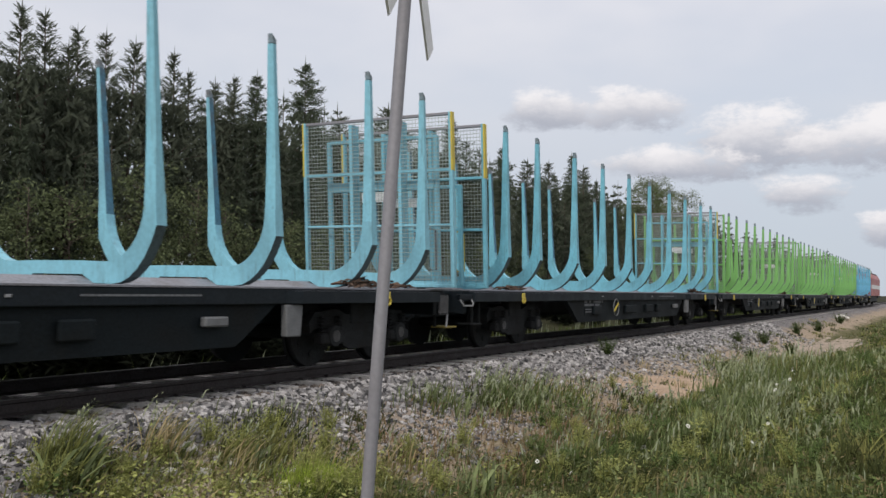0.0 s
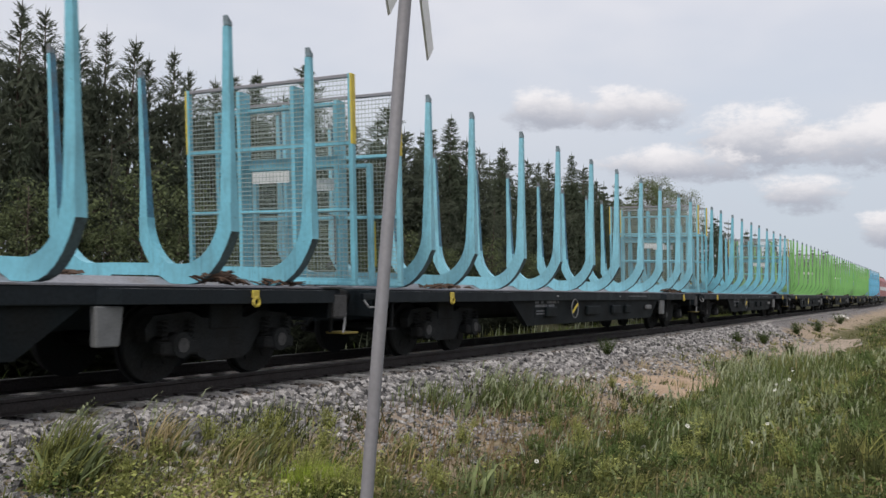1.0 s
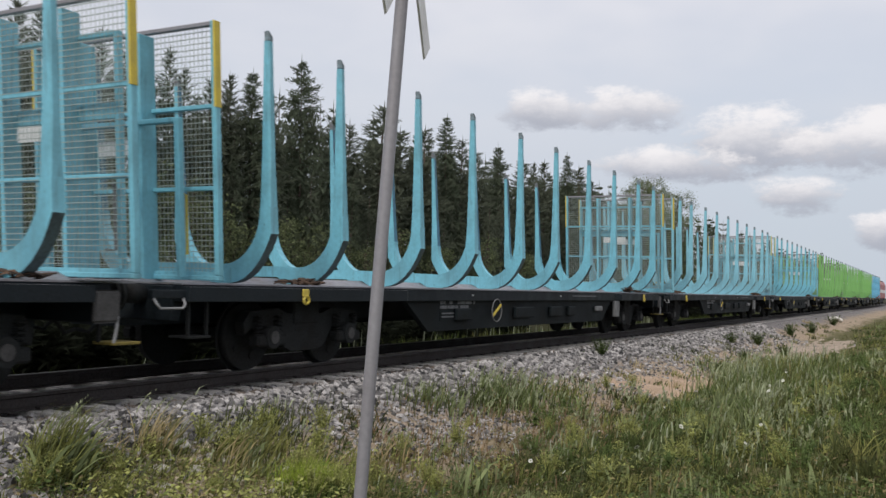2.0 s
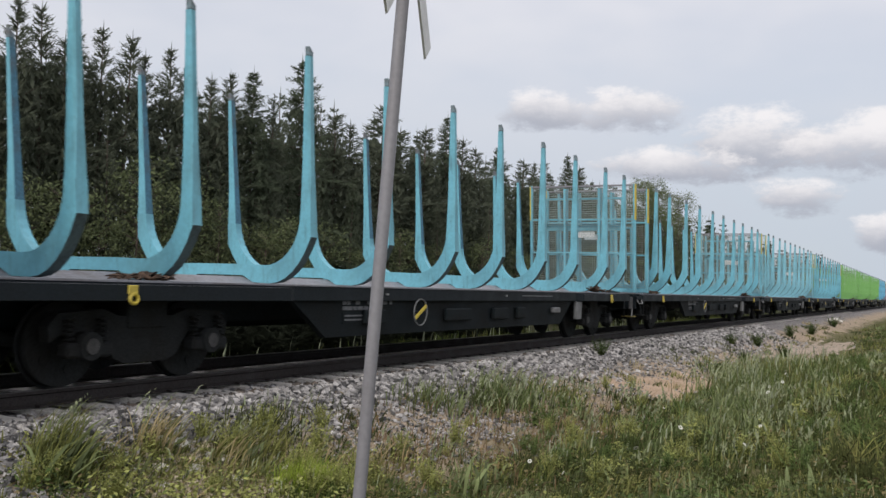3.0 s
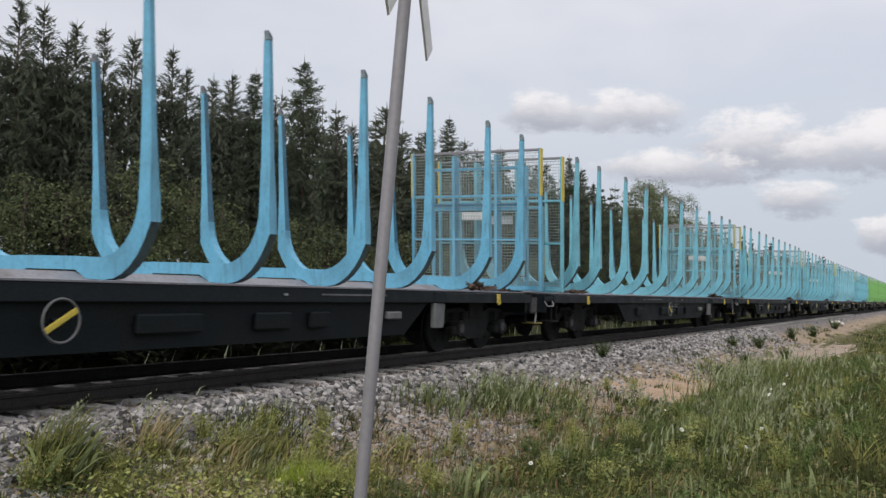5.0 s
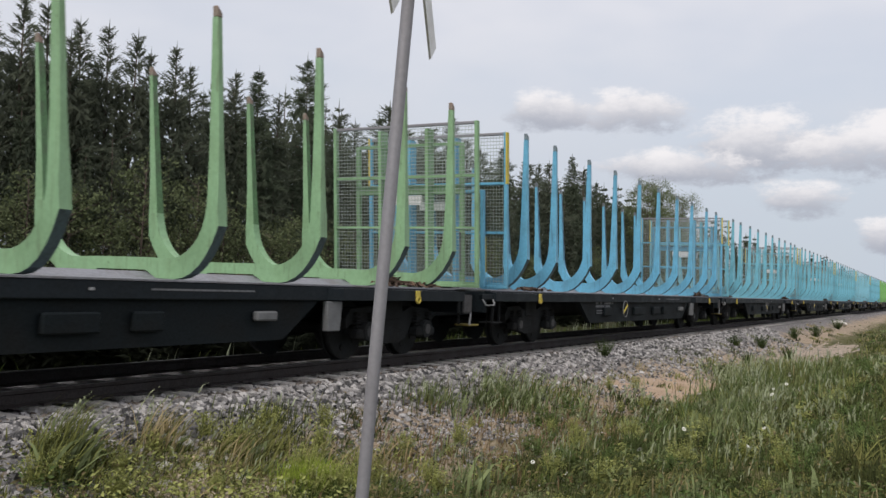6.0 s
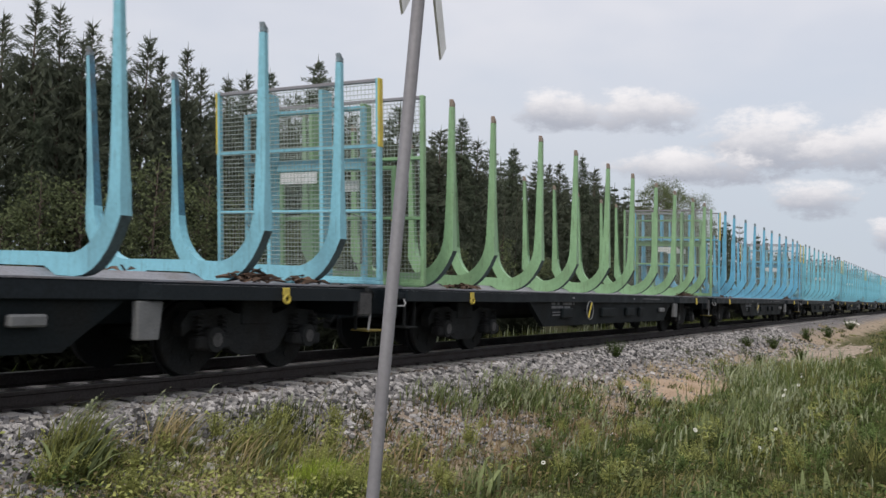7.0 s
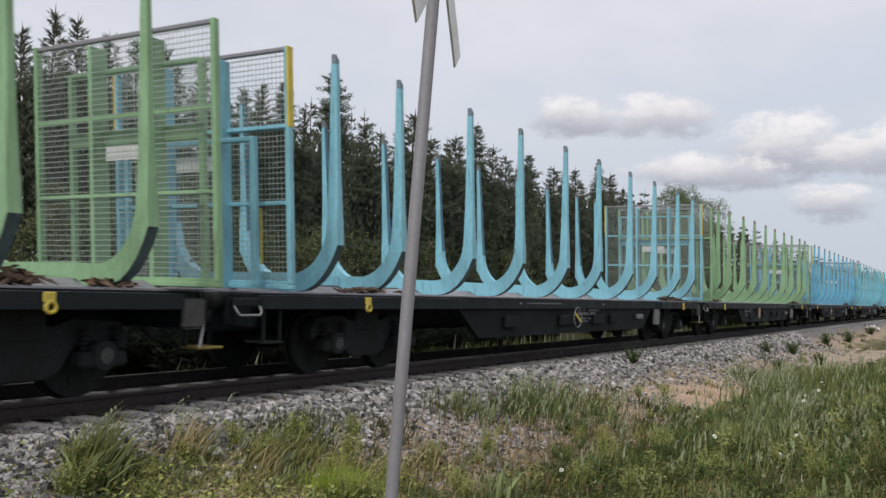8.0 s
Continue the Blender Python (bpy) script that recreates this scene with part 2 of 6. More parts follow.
    "rye": mat("silvery_green_rye_leaves", (0.170, 0.208, 0.098), 0.75, vary=0.2, scale=0.8, grain=4, bump=0, dirt=(0.11, 0.135, 0.055), per_island=0.45, spec=0.2, trans=0.3),
    "horsetail": mat("bright_yellow_green_horsetail", (0.30, 0.39, 0.06), 0.8, vary=0.15, scale=2, grain=5, bump=0, per_island=0.25, spec=0.1, trans=0.4),
    "loco_red": mat("locomotive_red_paint", (0.36, 0.05, 0.04), 0.4, vary=0.06, bump=0.03),
    "glass": mat("dark_cab_glass", (0.02, 0.025, 0.03), 0.1, vary=0.02, bump=0.0),
    "petal": mat("white_petals", (0.75, 0.74, 0.68), 0.7, vary=0.05, bump=0),
    "earth": mat("brown_stony_earth", (0.33, 0.265, 0.205), 0.95, vary=0.3, scale=1.6, grain=14, bump=0.6, dirt=(0.19, 0.15, 0.10), dirt_amount=0.8),
    "sand": mat("pale_sand", (0.40, 0.29, 0.20), 0.95, vary=0.2, scale=2.2, grain=30, bump=0.5, dirt=(0.28, 0.20, 0.14), dirt_amount=0.7),
}


def ground_material():
    """soil, gravel and turf by place on the sheet"""
    m = bpy.data.materials.new("gravelly_soil_and_turf")
    m.use_nodes = True
    nt = m.node_tree
    N, L = nt.nodes.new, nt.links.new
    b = nt.nodes["Principled BSDF"]
    b.inputs["Roughness"].default_value, b.inputs["Specular IOR Level"].default_value = 0.95, 0.1
    tc = N("ShaderNodeTexCoord")
    sp = N("ShaderNodeSeparateXYZ")
    L(tc.outputs["Object"], sp.inputs[0])

    def tex(s, d, kind="ShaderNodeTexNoise"):
        n = N(kind)
        L(tc.outputs["Object"], n.inputs["Vector"])
        n.inputs["Scale"].default_value = s
        if kind == "ShaderNodeTexNoise":
            n.inputs["Detail"].default_value = d
        return n

    def rng(v, lo, hi):
        n = N("ShaderNodeMapRange")
        n.interpolation_type = "SMOOTHSTEP"
        L(v, n.inputs[0])
        n.inputs[1].default_value, n.inputs[2].default_value = lo, hi
        return n.outputs[0]

    def mix(f, a, c):
        n = N("ShaderNodeMix")
        n.data_type = "RGBA"
        for sock, v in zip((n.inputs[0], n.inputs[6], n.inputs[7]), (f, a, c)):
            if isinstance(v, bpy.types.NodeSocket):
                L(v, sock)
            else:
                sock.default_value = v
        return n.outputs[2]

    wob, fine, mid = tex(0.9, 5).outputs[0], tex(35, 3).outputs[0], tex(4, 5).outputs[0]
    vor = tex(24, 0, "ShaderNodeTexVoronoi")
    stone = mix(rng(vor.outputs["Distance"], 0.1, 0.6), (0.36, 0.35, 0.35, 1), (0.14, 0.13, 0.13, 1))
    soil = mix(rng(fine, 0.3, 0.7), (0.22, 0.17, 0.12, 1), (0.42, 0.34, 0.26, 1))
    turf = mix(rng(mid, 0.3, 0.7), (0.055, 0.065, 0.025, 1), (0.15, 0.13, 0.065, 1))
    yy = N("ShaderNodeMath")
    yy.operation = "MULTIPLY_ADD"
    L(wob, yy.inputs[0])
    yy.inputs[1].default_value = 2.2
    L(sp.outputs[1], yy.inputs[2])
    side = N("ShaderNodeMath")
    side.operation = "ABSOLUTE"
    L(yy.outputs[0], side.inputs[0])
    col = mix(rng(yy.outputs[0], -1.9, -0.9), soil, stone)
    col = mix(rng(yy.outputs[0], -2.4, -3.4), col, turf)
    col = mix(rng(yy.outputs[0], 3.6, 4.6), col, turf)
    # towards the forest its floor's shade is mixed in as near-black ground
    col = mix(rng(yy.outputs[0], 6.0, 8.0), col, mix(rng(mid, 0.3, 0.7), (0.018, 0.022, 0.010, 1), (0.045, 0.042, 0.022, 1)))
    L(col, b.inputs["Base Color"])
    bn = N("ShaderNodeBump")
    bn.inputs["Strength"].default_value, bn.inputs["Distance"].default_value = 0.6, 0.04
    L(fine, bn.inputs["Height"])
    L(bn.outputs[0], b.inputs["Normal"])
    return m


# ---------------------------------------------------------------- mesh helpers
def part(name, bm, material, parent=None, label=""):
    me = bpy.data.meshes.new(name)
    bm.to_mesh(me)
    bm.free()
    me.materials.append(material)
    ob = new(name, me)
    ob.parent = parent
    if label:
        ob["label"] = label
    return ob


def raw(name, verts, faces, material, parent=None, label="", smooth=False):
    me = bpy.data.meshes.new(name)
    me.from_pydata(verts, [], faces)
    me.materials.append(material)
    if smooth:
        me.polygons.foreach_set("use_smooth", [True] * len(me.polygons))
    ob = new(name, me)
    ob.parent = parent
    if label:
        ob["label"] = label
    return ob


def box(bm, x0, x1, y0, y1, z0, z1, bevel=0.0):
    vs = [bm.verts.new((x, y, z)) for z in (z0, z1) for y in (y0, y1) for x in (x0, x1)]
    fs = [bm.faces.new([vs[i] for i in f]) for f in ((0, 2, 3, 1), (4, 5, 7, 6), (0, 1, 5, 4), (2, 6, 7, 3), (0, 4, 6, 2), (1, 3, 7, 5))]
    if bevel:
        bmesh.ops.bevel(bm, geom=list({e for f in fs for e in f.edges}), offset=bevel, segments=1, affect="EDGES")


def boxed(*spans, bevel=0.0):
    bm = bmesh.new()
    for s in spans:
        box(bm, *s, bevel=bevel)
    return bm


def tube(bm, pts, r, n=8, r1=None):
    """a round bar along pts, from radius r to r1"""
    pts = [Vector(p) for p in pts]
    rings = []
    for i, p in enumerate(pts):
        d = (pts[min(i + 1, len(pts) - 1)] - pts[max(i - 1, 0)]).normalized()
        u = d.orthogonal().normalized()
        if rings:
            u = (last - d * last.dot(d)).normalized()
        last = u
        v = d.cross(u)
        rr = r if r1 is None else r + (r1 - r) * i / (len(pts) - 1)
        rings.append([bm.verts.new(p + (u * math.cos(2 * math.pi * k / n) + v * math.sin(2 * math.pi * k / n)) * rr) for k in range(n)])
    for a, b in zip(rings, rings[1:]):
        for k in range(n):
            f = bm.faces.new((a[k], a[(k + 1) % n], b[(k + 1) % n], b[k]))
            f.smooth = n > 6
    bm.faces.new(rings[0][::-1])
    bm.faces.new(rings[-1])
    return bm


def disc(bm, c, axis, r, t, n=24):
    a = Vector(axis).normalized() * t / 2
    return tube(bm, [Vector(c) - a, Vector(c) + a], r, n)


def empty(name, label, category, group="", kind=""):
    ob = new(name)
    ob.empty_display_size = 0.2
    return tagged(ob, label, category, group, kind)


# ---------------------------------------------------------------- ground and track
def ground_z(x, y):
    """the bed of the track, its bank, the hollow beside it and the rise to the road"""
    prof = ((-400, -0.2), (-14, -0.3), (-9.6, -0.38), (-8.0, -0.52), (-6.2, -0.80), (-4.4, -0.92), (-3.1, -0.72), (-2.2, -0.42), (-1.7, -0.24), (1.7, -0.24), (3.0, -0.75),
            (5, -0.85), (9, -0.5), (18, -0.3), (400, 0.5))
    for (a, za), (b, zb) in zip(prof, prof[1:]):
        if a <= y <= b:
            z = za + (zb - za) * (y - a) / (b - a)
            break
    else:
        z = -0.2
    rough = 0.0 if abs(y) < 1.9 else min(1.0, (abs(y) - 1.9) / 2)
    if y > 20:
        rough *= 2.5
    return z + rough * (0.12 * noise.noise((x * 0.35, y * 0.5, 0.3)) + 0.05 * noise.noise((x * 1.7, y * 1.7, 4.1)))


def axis_steps(lo, hi, fine_lo, fine_hi, step, grow=1.25):
    v = list(np.arange(fine_lo, fine_hi + 1e-6, step))
    s, x = step, fine_hi
    while x < hi:
        s *= grow
        x += s
        v.append(min(x, hi))
    s, x = step, fine_lo
    while x > lo:
        s *= grow
        x -= s
        v.insert(0, max(x, lo))
    return v


def build_ground():
    xs = axis_steps(-1500, 2500, -2, 45, 0.35)
    ys = axis_steps(-1500, 1500, -10, 6, 0.3)
    verts = [(x, y, ground_z(x, y)) for y in ys for x in xs]
    n = len(xs)
    faces = [(j * n + i, j * n + i + 1, (j + 1) * n + i + 1, (j + 1) * n + i) for j in range(len(ys) - 1) for i in range(n - 1)]
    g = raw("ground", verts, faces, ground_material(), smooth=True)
    tagged(g, "gravelly railway bank running down into rough green turf", "ground", kind="structure")
    return g


X0, X1 = -60.0, 520.0


def rail_mesh():
    """a rail's section swept along x, its foot at -0.172"""
    prof = [(-0.075, -0.172), (0.075, -0.172), (0.075, -0.160), (0.012, -0.140), (0.009, -0.055), (0.036, -0.040), (0.036, -0.008),
            (-0.036, -0.008), (-0.036, -0.040), (-0.009, -0.055), (-0.012, -0.140), (-0.075, -0.160)]
    verts = [(x, y, z) for x in (X0, X1) for y, z in prof]
    n = len(prof)
    faces = [(i, (i + 1) % n, n + (i + 1) % n, n + i) for i in range(n)] + [tuple(range(n))[::-1], tuple(range(n, 2 * n))]
    return verts, faces


def build_track():
    track = empty("railway_track", "rusty rails on pale concrete sleepers in grey stone ballast", "railway track", kind="structure")
    for y in (-0.762, 0.762):
        v, f = rail_mesh()
        r = raw("rail", v, f, M["rail"], track)
        r.location = (0, y, 0)
        bm = boxed((X0, X1, -0.034, 0.034, -0.008, 0.0), bevel=0.003)
        h = part("rail_head", bm, M["railtop"], r, "polished running surface")
    return track


def build_sleepers(track):
    bm = bmesh.new()
    for s in (-1, 1):
        a = [(-0.14, -0.40), (0.14, -0.40), (0.10, -0.185), (-0.10, -0.185)]
        ring0 = [bm.verts.new((x, s * 1.3, z - 0.008)) for x, z in a]
        ring1 = [bm.verts.new((x, s * 0.45, z)) for x, z in a]
        for i in range(4):
            bm.faces.new((ring0[i], ring0[(i + 1) % 4], ring1[(i + 1) % 4], ring1[i]))
        bm.faces.new(ring0)
        if s < 0:
            keep = ring1
        else:
            for i in range(4):
                bm.faces.new((keep[i], keep[(i + 1) % 4], ring1[(i + 1) % 4], ring1[i]))
    bmesh.ops.recalc_face_normals(bm, faces=bm.faces)
    first = part("sleeper", bm, M["sleeper"], track)
    rnd = random.Random(5)
    for i in range(180):
        ob = first if i == 0 else new("sleeper", first.data)
        ob.parent = track
        ob.location = (-4 + 0.61 * i, rnd.uniform(-0.02, 0.02), rnd.uniform(-0.008, 0.008))
        ob.rotation_euler = (0, 0, rnd.uniform(-0.01, 0.01))
    # clip pairs on the near rail
    bm = boxed((-0.05, 0.05, -0.14, -0.06, -0.175, -0.145), (-0.05, 0.05, 0.06, 0.14, -0.175, -0.145))
    clip = part("rail_clip", bm, M["rail"], track)
    for i in range(60):
        ob = clip if i == 0 else new("rail_clip", clip.data)
        ob.parent = track
        ob.location = (-4 + 0.61 * i, -0.762, 0)


build_ground()
TRACK = build_track()

# ---------------------------------------------------------------- timber wagons
PITCH = 21.23          # length over the couplers
DECK = 1.16
HALF = 1.605           # from the middle to the outside of a stake
SIDE = 0.055           # the train's middle lies this far beyond the track's
TOP = 4.32
REAR, FRONT = -10.50, 9.72      # ends of the frame: it juts out behind the rear wall and stops short of the front one
BUNKS = (-8.99, -7.40, -5.18, -3.18, -0.99, 0.99, 3.18, 5.18, 7.40, 8.99)
RAKE = 0.08            # stakes and end walls lean back against the run
END = PITCH / 2 - 0.64


def raked(ob):
    for v in ob.data.vertices:
        v.co.x -= RAKE * (v.co.z - DECK)
    return ob


def half_profile():
    """inner and outer edge of one half of a U-shaped cradle, from the middle outwards and up to its stake"""
    mid = HALF - 0.81
    inner = [(0, DECK + 0.265), (0.42, DECK + 0.265), (mid, DECK + 0.255)]
    outer = [(0, DECK + 0.11), (0.42, DECK + 0.11), (0.60, DECK + 0.012)]
    for k in range(1, 10):
        a = radians(10 * k)
        inner.append((mid + 0.645 * math.sin(a), DECK + 0.25 + 0.74 * (1 - math.cos(a))))
    for k in range(0, 7):
        a = radians(52 * k / 6)
        outer.append((mid + 0.10 + (HALF + 0.005 - mid - 0.10) * math.sin(a) / math.sin(radians(52)), DECK + 0.006 + 0.64 * (1 - math.cos(a)) / (1 - math.cos(radians(52)))))
    outer.append((HALF + 0.002, DECK + 0.70))
    while len(outer) < len(inner):
        outer.append((HALF, DECK + 0.99))
    return inner, outer


def strip_solid(bm, a, b, x0, x1):
    """a plate of the outline between the edges a and b (y, z), from x0 to x1"""
    va = [[bm.verts.new((x, y, z)) for y, z in a] for x in (x0, x1)]
    vb = [[bm.verts.new((x, y, z)) for y, z in b] for x in (x0, x1)]
    n = len(a)
    for i in range(n - 1):
        bm.faces.new((va[0][i], va[0][i + 1], vb[0][i + 1], vb[0][i]))
        bm.faces.new((vb[1][i], vb[1][i + 1], va[1][i + 1], va[1][i]))
        f = bm.faces.new((va[1][i], va[1][i + 1], va[0][i + 1], va[0][i]))
        f = bm.faces.new((vb[0][i], vb[0][i + 1], vb[1][i + 1], vb[1][i]))
    bm.faces.new((va[0][0], vb[0][0], vb[1][0], va[1][0]))
    bm.faces.new((va[0][-1], va[1][-1], vb[1][-1], vb[0][-1]))


def bunk_parts(wagon, paint, tip, worn):
    inner, outer = half_profile()
    bm = bmesh.new()
    for s in (-1, 1):
        strip_solid(bm, [(s * y, z) for y, z in inner], [(s * y, z) for y, z in outer], -0.075, 0.075)
    bmesh.ops.remove_doubles(bm, verts=bm.verts, dist=0.0005)
    inside = [f for f in bm.faces if all(abs(v.co.y) < 1e-4 for v in f.verts)]
    bmesh.ops.delete(bm, geom=inside, context="FACES_ONLY")
    bmesh.ops.recalc_face_normals(bm, faces=bm.faces)
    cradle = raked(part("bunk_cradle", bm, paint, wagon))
    cradle.data.materials.append(M["under"])          # shade of the underside, painted as a darker colour
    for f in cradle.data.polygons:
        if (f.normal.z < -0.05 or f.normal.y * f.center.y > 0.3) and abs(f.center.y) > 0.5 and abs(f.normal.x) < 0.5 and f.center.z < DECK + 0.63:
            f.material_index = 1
    stakes = []
    y0, z0 = inner[-1]
    for s in (-1, 1):
        bm = bmesh.new()
        rows = ((z0, y0, HALF, 0.070), (2.75, HALF - 0.135, HALF - 0.002, 0.057), (TOP - 0.09, HALF - 0.082, HALF - 0.004, 0.045))
        rings = []
        for z, yi, yo, hx in rows:
            c = (0.04 if z == z0 else 0.28) * hx    # folded corners on the outside
            rings.append([bm.verts.new((x, s * y, z)) for x, y in ((-hx, yi), (hx, yi), (hx, yo - 2 * c), (hx - c, yo), (-hx + c, yo), (-hx, yo - 2 * c))])
        for p, q in zip(rings, rings[1:]):
            for i in range(6):
                bm.faces.new((p[i], p[(i + 1) % 6], q[(i + 1) % 6], q[i]))
        bm.faces.new(rings[0]), bm.faces.new(rings[-1])
        bmesh.ops.recalc_face_normals(bm, faces=bm.faces)
        st = raked(part("stake", bm, paint, cradle))
        st.data.materials.append(worn)                # the inside is scraped by logs
        for f in st.data.polygons:
            if f.normal.y * s < -0.7:
                f.material_index = 1
        lo, hi = sorted((s * (HALF - 0.082), s * (HALF - 0.004)))
        bm = boxed((-0.045, 0.045, lo, hi, TOP - 0.09, TOP - 0.01), bevel=0.010)
        for v in bm.verts:
            if v.co.z > TOP - 0.05:
                v.co.z += 0.05 * (1 if v.co.x < 0 else -0.3)
        tp = raked(part("stake_tip", bm, tip, cradle, "worn scraped stake tip"))
        stakes.append((st, tp))
    cradle.location = (BUNKS[0], 0, 0)
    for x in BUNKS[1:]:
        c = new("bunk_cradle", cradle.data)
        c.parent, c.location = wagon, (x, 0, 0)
        for st, tp in stakes:
            for o, nm in ((st, "stake"), (tp, "stake_tip")):
                k = new(nm, o.data)
                k.parent = c
                if "label" in o:
                    k["label"] = o["label"]


def bulkhead(wagon, paint, x, way, yellow):
    """a mesh end wall; way is +1 where its flat side looks along +x"""
    zs = (1.27, 2.28, 3.24, 4.20)
    w = HALF - 0.01
    wall = part("end_wall_sill", boxed((-0.05, 0.05, -w, w, 1.19, 1.25), bevel=0.008), paint, wagon)
    wall.location = (x, 0, 0)
    for s in (-1, 1):
        lo, hi = sorted((s * (w - 0.07), s * w))
        part("corner_post", boxed((-0.045, 0.045, lo, hi, 1.252, 4.23), bevel=0.008), paint, wall)
        if yellow:                                     # a folded plate over the outer edge
            lo, hi = sorted((s * (w - 0.028), s * (w + 0.006)))
            part("warning_plate", boxed((-0.051, 0.051, lo, hi, 3.222, 4.225), bevel=0.004), M["yellow"], wall, "yellow painted plate on the post's outer edge")
    for z in zs:
        part("cross_rail", boxed((-0.035, 0.035, -w + 0.07, w - 0.07, z - 0.025, z + 0.025), bevel=0.006), M["galv"] if z > 4 else paint, wall)
    for y in (-0.52, 0.52):
        part("column", boxed((-0.04 - (0 if way > 0 else 0.17), 0.04 + (0.17 if way > 0 else 0), y - 0.035, y + 0.035, 1.18, 4.14), bevel=0.008), paint, wall)
    # wire mesh
    verts, faces = [], []

    def bar(x0, x1, y0, y1, z0, z1):
        b = len(verts)
        verts.extend((xx, yy, zz) for zz in (z0, z1) for yy in (y0, y1) for xx in (x0, x1))
        faces.extend(tuple(b + i for i in f) for f in ((0, 2, 3, 1), (4, 5, 7, 6), (0, 1, 5, 4), (2, 6, 7, 3), (0, 4, 6, 2), (1, 3, 7, 5)))
    q, qh = 0.0026, 0.0042                 # the level wires are the thicker ones
    fx = -0.030 * way
    n = 46
    for i in range(1, n):
        y = -w + 0.06 + (2 * w - 0.12) * i / n
        bar(fx - q, fx + q, y - q, y + q, 1.27, 4.20)
    n = 44
    for i in range(1, n):
        z = 1.27 + 2.93 * i / n
        bar(fx - (q + qh) * way - qh, fx - (q + qh) * way + qh, -w + 0.06, w - 0.06, z - qh, z + qh)
    g = raw("wire_mesh", verts, faces, M["wire"], wall)
    g["kind"] = "stuff"
    # portal of the brace behind the mesh, its beams and the pale plate
    for y in (-1.15, 1.15):
        part("brace_post", boxed((-0.04, 0.04, y - 0.04, y + 0.04, 1.22, 3.88 if way > 0 else 3.10), bevel=0.008), paint, wall).location = (0.20 * way, 0, 0)
    for z, t in ((3.02, 0.09), (3.86, 0.03)) if way > 0 else ((3.07, 0.03),):
        part("brace_beam", boxed((-0.04, 0.04, -1.11, 1.11, z - t, z + t), bevel=0.008), paint, wall).location = (0.20 * way, 0, 0)
    part("sign_plate", boxed((-0.006, 0.006, -0.42, 0.30, 2.72, 2.90), bevel=0.002), M["white"], wall, "blank whitish plate").location = (0.06 * way, 0.05, 0)
    bm = bmesh.new()
    s = -1
    tube(bm, [(0, s * 1.02, 1.50), (0, s * 1.16, 1.50), (0, s * 1.16, 2.20), (0, s * 1.02, 2.24)], 0.016, 6)
    part("grab_rail", bm, M["yellow"] if way < 0 else M["grey"], wall, "bent grab rail").location = (0.10 * way, 0, 0)
    for o in (wall, *wall.children):
        raked(o)


def wheelset_mesh(parent_bogie, x):
    bm = bmesh.new()
    for s in (-1, 1):
        disc(bm, (0, s * 0.75, 0), (0, 1, 0), 0.46, 0.12, 28)
        disc(bm, (0, s * 0.68, 0), (0, 1, 0), 0.49, 0.03, 28)
    tube(bm, [(0, -1.0, 0), (0, 1.0, 0)], 0.085, 12)
    for k in range(5):
        a = 2 * math.pi * k / 5
        disc(bm, (0.28 * math.cos(a), -0.815, 0.28 * math.sin(a)), (0, 1, 0), 0.06, 0.02, 10)
    ws = part("wheelset", bm, M["iron"], parent_bogie)
    ws.location = (x, 0, 0.46)
    return ws


